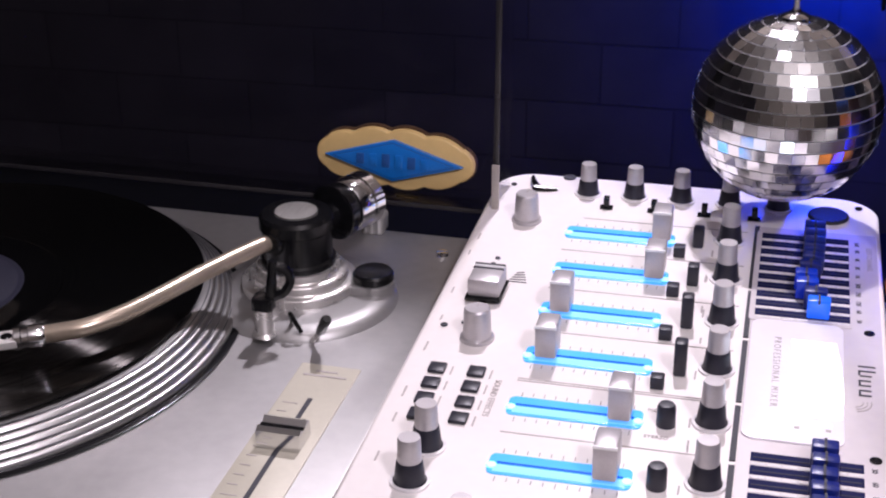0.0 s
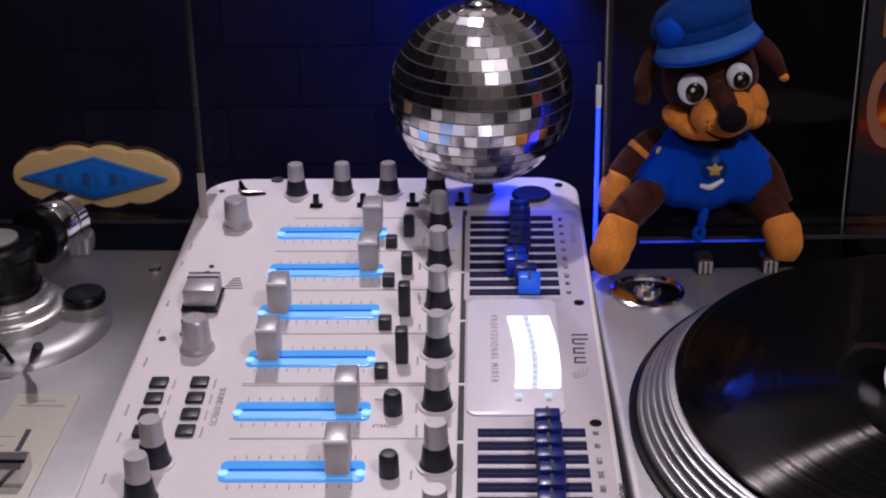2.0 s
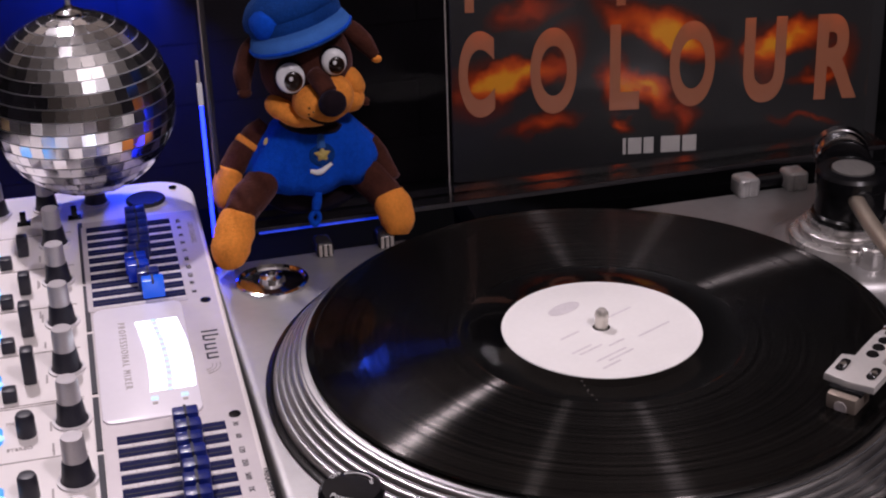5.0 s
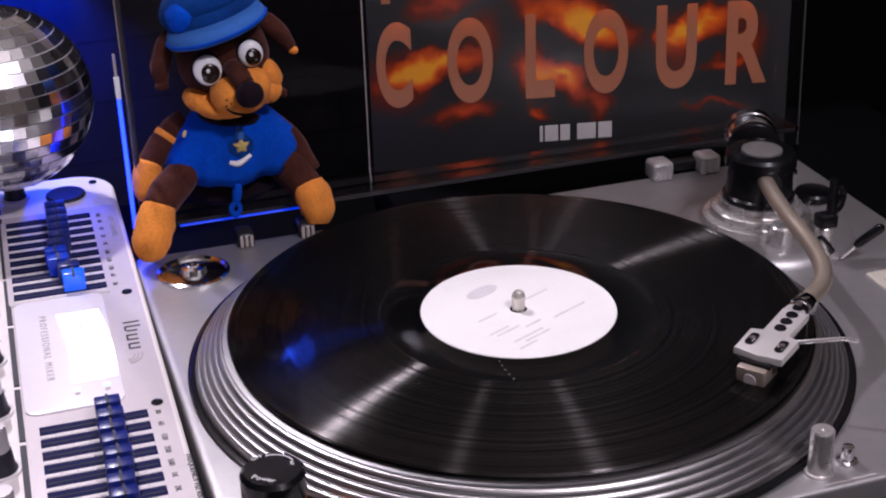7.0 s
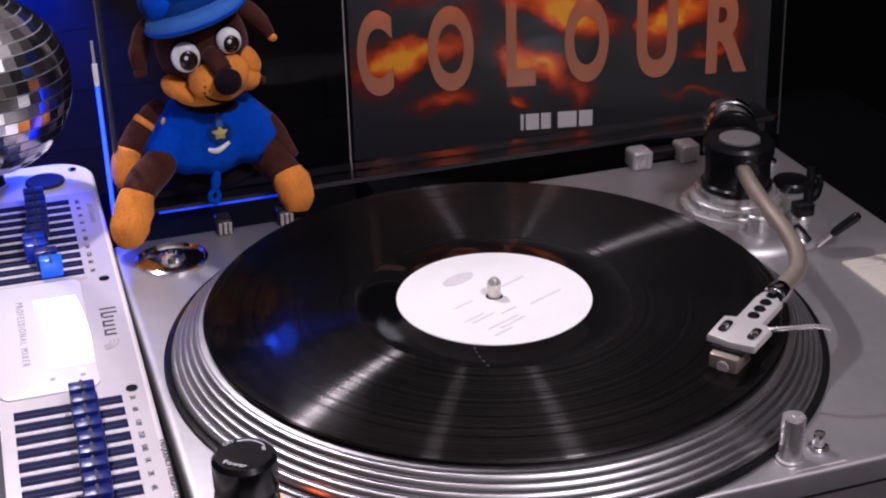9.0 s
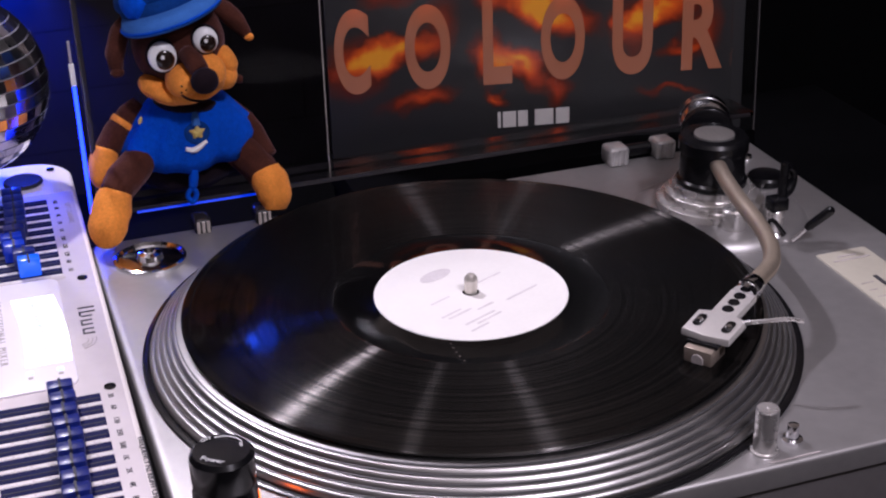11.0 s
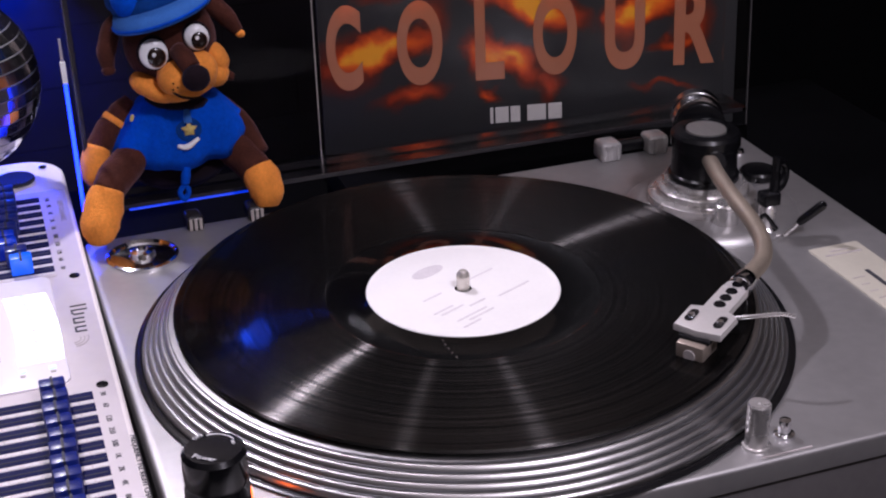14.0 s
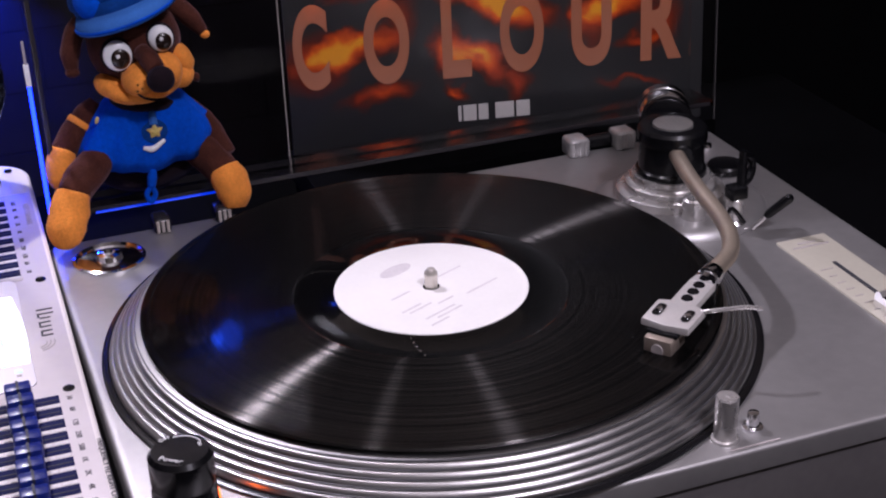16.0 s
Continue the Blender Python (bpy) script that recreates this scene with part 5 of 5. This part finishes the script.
# ---------------------------------------------------------------- plaque on the left cover's ledge
def plaque():
    m = Matrix.Translation((-0.4822, 0.2560, 0.1216)) @ pose(0, 0, 0, -6, 0.8, -3)
    t = thing("plaque", m, "cream scalloped plaque with a raised blue diamond", "plaque")
    n, w, h = 180, 0.0530, 0.0200
    out = []
    for i in range(n):
        a = 2 * math.pi * i / n
        x, zz = math.cos(a), math.sin(a)
        lobe = abs(math.sin((x + 0.08) * math.pi * 2.15)) ** 0.7
        out.append((w * x, h * (abs(zz) ** 0.80) * (1 if zz > 0 else -1) * (0.86 + 0.16 * lobe if abs(x) < 0.86 else 0.93)))
    up = Matrix.Translation((0, 0, h)) @ pose(0, 0, 0, 90, 0, 0)
    bm = prism(out, 0.0, 0.0055, 0.0016, 3)
    bmesh.ops.transform(bm, matrix=up, verts=bm.verts[:])
    part("board", bm, PLAQUE, t, "cream scalloped board")
    # larger dark slab: the board's brown edge plus the shade round it, as colour
    bm = prism([(x * 1.012, y * 1.07) for x, y in out], -0.0030, 0.0006)
    bmesh.ops.transform(bm, matrix=up, verts=bm.verts[:])
    part("edge_shade", bm, PLAQUE_EDGE_SHADE, t, "dark brown edge with the shade round the board")
    for s, z0, z1, mt, nm in ((1.0, 0.0055, 0.0088, PLAQUE_BLUE, "diamond_rim"), (0.90, 0.0088, 0.0091, PLAQUE_DARK, "diamond_groove"), (0.86, 0.0088, 0.0094, PLAQUE_BLUE, "diamond")):
        bm = prism([(-0.0465 * s, 0), (0, -0.0138 * s), (0.0465 * s, 0), (0, 0.0138 * s)], z0, z1, 0.0006)
        bmesh.ops.transform(bm, matrix=up, verts=bm.verts[:])
        part(nm, bm, mt, t, "raised blue diamond")
    for k in range(6):
        bm = bmesh.new()
        x = -0.0215 + 0.0086 * k
        hh = 0.0046 - 0.00045 * abs(k - 2.5)
        box(bm, (x - 0.0026, -hh, 0.0094), (x + 0.0026, hh, 0.0104), 0.0004)
        box(bm, (x - 0.0010, -hh * 0.35, 0.0104), (x + 0.0010, hh * 0.2, 0.0106))
        bmesh.ops.transform(bm, matrix=up, verts=bm.verts[:])
        part("relief_bar", bm, PLAQUE_BLUE if k % 2 else PLAQUE_DARK, t, "worn raised lettering bar")


plaque()


# ---------------------------------------------------------------- plush dog
def plush_dog():
    """One mesh: head, cap, body, vest and limbs of a seated soft toy."""
    mats = [FUR_BROWN, FUR_TAN, CLOTH_BLUE, CLOTH_PALE, EYE_WHITE, EYE_DARK, FUR_DARK, GOLD, CLOTH_DEEP, EYE_BROWN]
    bm = bmesh.new()

    def paint(before, idx):
        for f in bm.faces:
            if f not in before:
                f.material_index = idx
                f.smooth = True

    def blob(c, s, idx, rot=(0, 0, 0), wob=0.05, cut=None):
        old = set(bm.faces)
        r = bmesh.ops.create_icosphere(bm, subdivisions=4, radius=1)
        for v in r["verts"]:
            v.co *= 1 + wob * noise.noise(v.co * 1.7 + Vector(c) * 40) + wob * 0.4 * noise.noise(v.co * 5 + Vector(c) * 90)
        if cut:
            for v in r["verts"]:
                if v.co.z < cut:
                    v.co.z = cut + (v.co.z - cut) * 0.15
        bmesh.ops.transform(bm, matrix=pose(*c, *rot) @ Matrix.Diagonal((*s, 1)), verts=r["verts"])
        paint(old, idx)

    def limb(pts, rad, idx, lumpy=0.0):
        old = set(bm.faces)
        k = len(bm.verts)
        line = curve_line(pts, 6)
        n = len(line) - 1
        rr = [np.interp(i / n, np.linspace(0, 1, len(rad)), rad) for i in range(n + 1)]
        tube(line, [float(x) for x in rr], 24, bm)
        if lumpy:
            bm.verts.ensure_lookup_table()
            for v in bm.verts[k:]:
                v.co += Vector((noise.noise(v.co * 130), noise.noise(v.co * 130 + Vector((7, 0, 0))), noise.noise(v.co * 90 + Vector((0, 9, 0))))) * lumpy
        paint(old, idx)

    # trunk inside the vest
    blob((-0.1090, 0.206, 0.160), (0.030, 0.018, 0.030), 0)
    blob((-0.1100, 0.207, 0.140), (0.030, 0.018, 0.0150), 6)
    # vest: a soft cape that spreads from the neck, its hem higher at the sides
    old = set(bm.faces)
    levels = [(0.1890, 0.0185, 0.0120), (0.1865, 0.0235, 0.0150), (0.1800, 0.0292, 0.0185), (0.1710, 0.0355, 0.0205), (0.1620, 0.0405, 0.0218), (0.1540, 0.0425, 0.0222), (0.1465, 0.0420, 0.0222), (0.1470, 0.0400, 0.0205)]
    nseg, rings = 72, []
    for j, (z, hw, hd) in enumerate(levels):
        ring = []
        for i in range(nseg):
            a = 2 * math.pi * i / nseg
            low = j / (len(levels) - 1)
            fold = 0.0016 * low * (math.sin(a * 7 + 1) + 0.7 * math.sin(a * 12 + 0.6) + 0.5 * math.sin(a * 19 + 2))
            zz = z + (0.0125 * abs(math.cos(a)) ** 3 + 0.0030 * math.cos(a) * 0.6 + 0.0010 * math.sin(a * 9)) * max(0.0, low - 0.35) / 0.65
            x = -0.1075 - 0.0020 * low + (hw + fold) * math.cos(a)
            y = 0.2035 + (hd + fold) * math.sin(a)
            ring.append(bm.verts.new((x, y, zz)))
        rings.append(ring)
    for a, b in zip(rings, rings[1:]):
        for i in range(nseg):
            bm.faces.new((a[i], a[(i + 1) % nseg], b[(i + 1) % nseg], b[i]))
    paint(old, 2)
    # zip tab with its eye, dark neck band, seam over the shoulder
    limb([(-0.1100, 0.1815, 0.1475), (-0.1112, 0.1812, 0.1420), (-0.1122, 0.1808, 0.1370)], [0.0022, 0.0030, 0.0026], 2)
    limb([(-0.1122, 0.1808, 0.1370), (-0.1158, 0.1804, 0.1320), (-0.1135, 0.1800, 0.1275), (-0.1105, 0.1804, 0.1315), (-0.1120, 0.1806, 0.1365)], [0.0016, 0.0016, 0.0018, 0.0016, 0.0016], 2)
    blob((-0.1080, 0.1990, 0.1850), (0.0205, 0.0150, 0.0065), 6, (0, 8, 0))
    limb([(-0.1060, 0.1862, 0.1822), (-0.1062, 0.1845, 0.1785), (-0.1062, 0.1832, 0.1745)], [0.0016, 0.0024, 0.0026], 3)
    # chest badge
    blob((-0.1062, 0.1828, 0.1705), (0.0078, 0.0014, 0.0072), 8, (-14, 0, 0), 0.02)
    for k in range(5):
        a = radians(90 + 72 * k)
        limb([(-0.1062, 0.1812, 0.1710), (-0.1062 + 0.0024 * math.cos(a), 0.1813, 0.1710 + 0.0024 * math.sin(a)), (-0.1062 + 0.0050 * math.cos(a), 0.1818, 0.1710 + 0.0050 * math.sin(a))], [0.0021, 0.0017, 0.0003], 7)
    limb([(-0.1140, 0.1815, 0.1615), (-0.1085, 0.1800, 0.1608), (-0.1010, 0.1812, 0.1648)], [0.0013, 0.0019, 0.0012], 4)
    blob((-0.1378, 0.1905, 0.1800), (0.0012, 0.0008, 0.0024), 7, (0, 20, 0), 0.0)
    # arms behind, legs in front; brown with tan ends and a stitched seam
    limb([(-0.1340, 0.211, 0.1830), (-0.1415, 0.209, 0.1765), (-0.1515, 0.205, 0.1680), (-0.1590, 0.202, 0.1585)], [0.0055, 0.0078, 0.0080, 0.0076], 0, 0.0008)
    limb([(-0.1448, 0.2075, 0.1745), (-0.1462, 0.2070, 0.1731), (-0.1476, 0.2064, 0.1717)], [0.0082, 0.0085, 0.0082], 1)
    limb([(-0.1580, 0.2025, 0.1605), (-0.1620, 0.199, 0.1525), (-0.1632, 0.196, 0.1440), (-0.1630, 0.195, 0.1395)], [0.0078, 0.0086, 0.0078, 0.0040], 1, 0.0008)
    limb([(-0.1330, 0.200, 0.1570), (-0.1445, 0.191, 0.1510), (-0.1545, 0.181, 0.1455), (-0.1600, 0.174, 0.1405)], [0.0090, 0.0108, 0.0104, 0.0098], 0, 0.0010)
    limb([(-0.1590, 0.1752, 0.1425), (-0.1630, 0.1695, 0.1345), (-0.1665, 0.1640, 0.1262), (-0.1685, 0.1615, 0.1195), (-0.1690, 0.1612, 0.1165)], [0.0100, 0.0116, 0.0114, 0.0088, 0.0040], 1, 0.0010)
    limb([(-0.0830, 0.210, 0.1760), (-0.0735, 0.206, 0.1640), (-0.0680, 0.201, 0.1530), (-0.0640, 0.194, 0.1430)], [0.0055, 0.0082, 0.0084, 0.0082], 0, 0.0008)
    limb([(-0.0860, 0.203, 0.1540), (-0.0770, 0.196, 0.1480), (-0.0700, 0.189, 0.1405), (-0.0665, 0.185, 0.1360)], [0.0095, 0.0112, 0.0110, 0.0104], 0, 0.0010)
    limb([(-0.0670, 0.1855, 0.1385), (-0.0645, 0.181, 0.1315), (-0.0635, 0.1765, 0.1235), (-0.0640, 0.1745, 0.1165)], [0.0104, 0.0112, 0.0106, 0.0070], 1, 0.0010)
    limb([(-0.0715, 0.1790, 0.1425), (-0.0685, 0.1742, 0.1335), (-0.0678, 0.1690, 0.1230)], [0.0004, 0.0005, 0.0004], 0)
    # head: brown skull, tan cheeks and muzzle split by a brown bridge
    blob((-0.1090, 0.200, 0.2215), (0.0275, 0.0245, 0.0270), 0, (0, -14, 0), 0.03)
    blob((-0.1270, 0.1905, 0.2000), (0.0100, 0.0100, 0.0072), 1, (0, 24, 0), 0.06)
    blob((-0.1200, 0.1850, 0.1962), (0.0120, 0.0100, 0.0066), 1, (0, 18, 0), 0.06)
    blob((-0.0850, 0.1890, 0.2110), (0.0072, 0.0100, 0.0098), 1, (0, -24, 0), 0.06)
    blob((-0.0870, 0.1870, 0.2030), (0.0085, 0.0100, 0.0090), 1, (0, -20, 0), 0.06)
    blob((-0.1050, 0.1850, 0.1990), (0.0200, 0.0160, 0.0090), 1, (0, -12, 0), 0.03)
    blob((-0.1115, 0.1775, 0.2065), (0.0112, 0.0130, 0.0105), 1, (0, -22, 0), 0.03)
    blob((-0.0970, 0.1775, 0.2092), (0.0105, 0.0125, 0.0110), 1, (0, -8, 0), 0.03)
    limb([(-0.1090, 0.1765, 0.2225), (-0.1062, 0.1688, 0.2195), (-0.1040, 0.1640, 0.2150)], [0.0052, 0.0060, 0.0056], 0)
    blob((-0.1025, 0.1600, 0.2100), (0.0082, 0.0066, 0.0078), 6, (0, -10, 0), 0.03)
    limb([(-0.1172, 0.1688, 0.2030), (-0.1130, 0.1664, 0.1988), (-0.1065, 0.1660, 0.1962), (-0.0985, 0.1675, 0.1955)], [0.0003, 0.0007, 0.0008, 0.0004], 6)
    for dx, dz in ((-0.1150, 0.2068), (-0.1128, 0.2042), (-0.1155, 0.2030)):
        blob((dx, 0.1650, dz), (0.0006, 0.0005, 0.0006), 5, (0, 0, 0), 0)
    limb([(-0.0800, 0.1930, 0.1985), (-0.0765, 0.1910, 0.1975), (-0.0745, 0.1905, 0.1972)], [0.0022, 0.0028, 0.0018], 0)
    for ex, ey, ez, s, white in ((-0.1228, 0.1765, 0.2222, 0.98, 4), (-0.0972, 0.1765, 0.2290, 0.86, 4)):
        blob((ex, ey + 0.0012, ez), (0.0098 * s, 0.0034, 0.0106 * s), 6, (-6, -14, 0), 0.0)
        blob((ex, ey - 0.0004, ez), (0.0084 * s, 0.0032, 0.0092 * s), white, (-6, -14, 0), 0.0)
        blob((ex + 0.0008 * s, ey - 0.0019, ez - 0.0010), (0.0062 * s, 0.0022, 0.0068 * s), 9, (-6, -14, 0), 0.0)
        blob((ex + 0.0009 * s, ey - 0.0026, ez - 0.0010), (0.0054 * s, 0.0021, 0.0060 * s), 5, (-6, -14, 0), 0.0)
        # white dot modelled on the pupil as its highlight
        blob((ex - 0.0004, ey - 0.0049, ez + 0.0008), (0.0012, 0.0005, 0.0013), 4, (0, 0, 0), 0.0)
    # hanging ears
    limb([(-0.1345, 0.203, 0.2400), (-0.1420, 0.200, 0.2330), (-0.1468, 0.1965, 0.2220), (-0.1478, 0.1945, 0.2115)], [0.0038, 0.0056, 0.0060, 0.0038], 0, 0.0006)
    blob((-0.1476, 0.1920, 0.2105), (0.0042, 0.0034, 0.0030), 0)
    limb([(-0.0870, 0.205, 0.2420), (-0.0795, 0.203, 0.2370), (-0.0730, 0.202, 0.2290), (-0.0678, 0.200, 0.2215)], [0.0045, 0.0060, 0.0056, 0.0032], 0, 0.0006)
    blob((-0.0672, 0.1985, 0.2205), (0.0030, 0.0026, 0.0024), 1)
    # soft cap: leaning crown with puckers and a painted lit side, band and a stiff peak
    k0 = len(bm.verts)
    blob((-0.1165, 0.2010, 0.2560), (0.0285, 0.0250, 0.0150), 8, (-6, -17, 0), 0.05, -0.4)
    # left of the crown in brighter blue: the light on that side, as colour
    blob((-0.1310, 0.1930, 0.2510), (0.0110, 0.0150, 0.0105), 2, (0, -10, 0), 0.05)
    bm.verts.ensure_lookup_table()
    for v in bm.verts[k0:]:
        v.co.z += 0.0016 * noise.noise(v.co * 95) + 0.0010 * noise.noise(v.co * 210)
    capm = pose(-0.1140, 0.1985, 0.2478, -4, -15, 0)
    old = set(bm.faces)
    lathe([(0.0262, 0.0075), (0.0276, 0.004), (0.0274, -0.003), (0.0258, -0.005)], 48, bm, m=capm @ Matrix.Diagonal((1, 0.92, 1, 1)))
    paint(old, 8)
    old = set(bm.faces)
    nseg = 28
    rings = []
    for j in range(7):
        f = j / 6
        ring = []
        for i in range(nseg + 1):
            a = radians(176 + 184 * i / nseg)
            r = 0.0255 + 0.0120 * f * (0.30 + 0.70 * math.sin(math.pi * i / nseg))
            ring.append((r * math.cos(a), r * 0.94 * math.sin(a), 0.001 - 0.0075 * f * f + 0.0012 * f * math.cos(math.pi * i / nseg) ** 2))
        rings.append(ring)
    top = [[bm.verts.new(capm @ Vector(p)) for p in r] for r in rings]
    bot = [[bm.verts.new(capm @ (Vector(p) - Vector((0, 0, 0.0020)))) for p in r] for r in rings]
    for g in (top, bot):
        for a, b in zip(g, g[1:]):
            for i in range(nseg):
                bm.faces.new((a[i], a[i + 1], b[i + 1], b[i]))
    for i in range(nseg):
        bm.faces.new((top[-1][i], top[-1][i + 1], bot[-1][i + 1], bot[-1][i]))
    paint(old, 3)
    limb([capm @ Vector(p) for p in rings[-1][1:-1:3]], [0.0008, 0.0009, 0.0009, 0.0008], 2)
    me = mesh_of("plush_dog", bm, mats, 0)
    me.shade_smooth()
    return tagged(new("plush_dog", me), "brown and tan plush dog in a blue cap and vest, seated", "soft toy")


plush_dog()
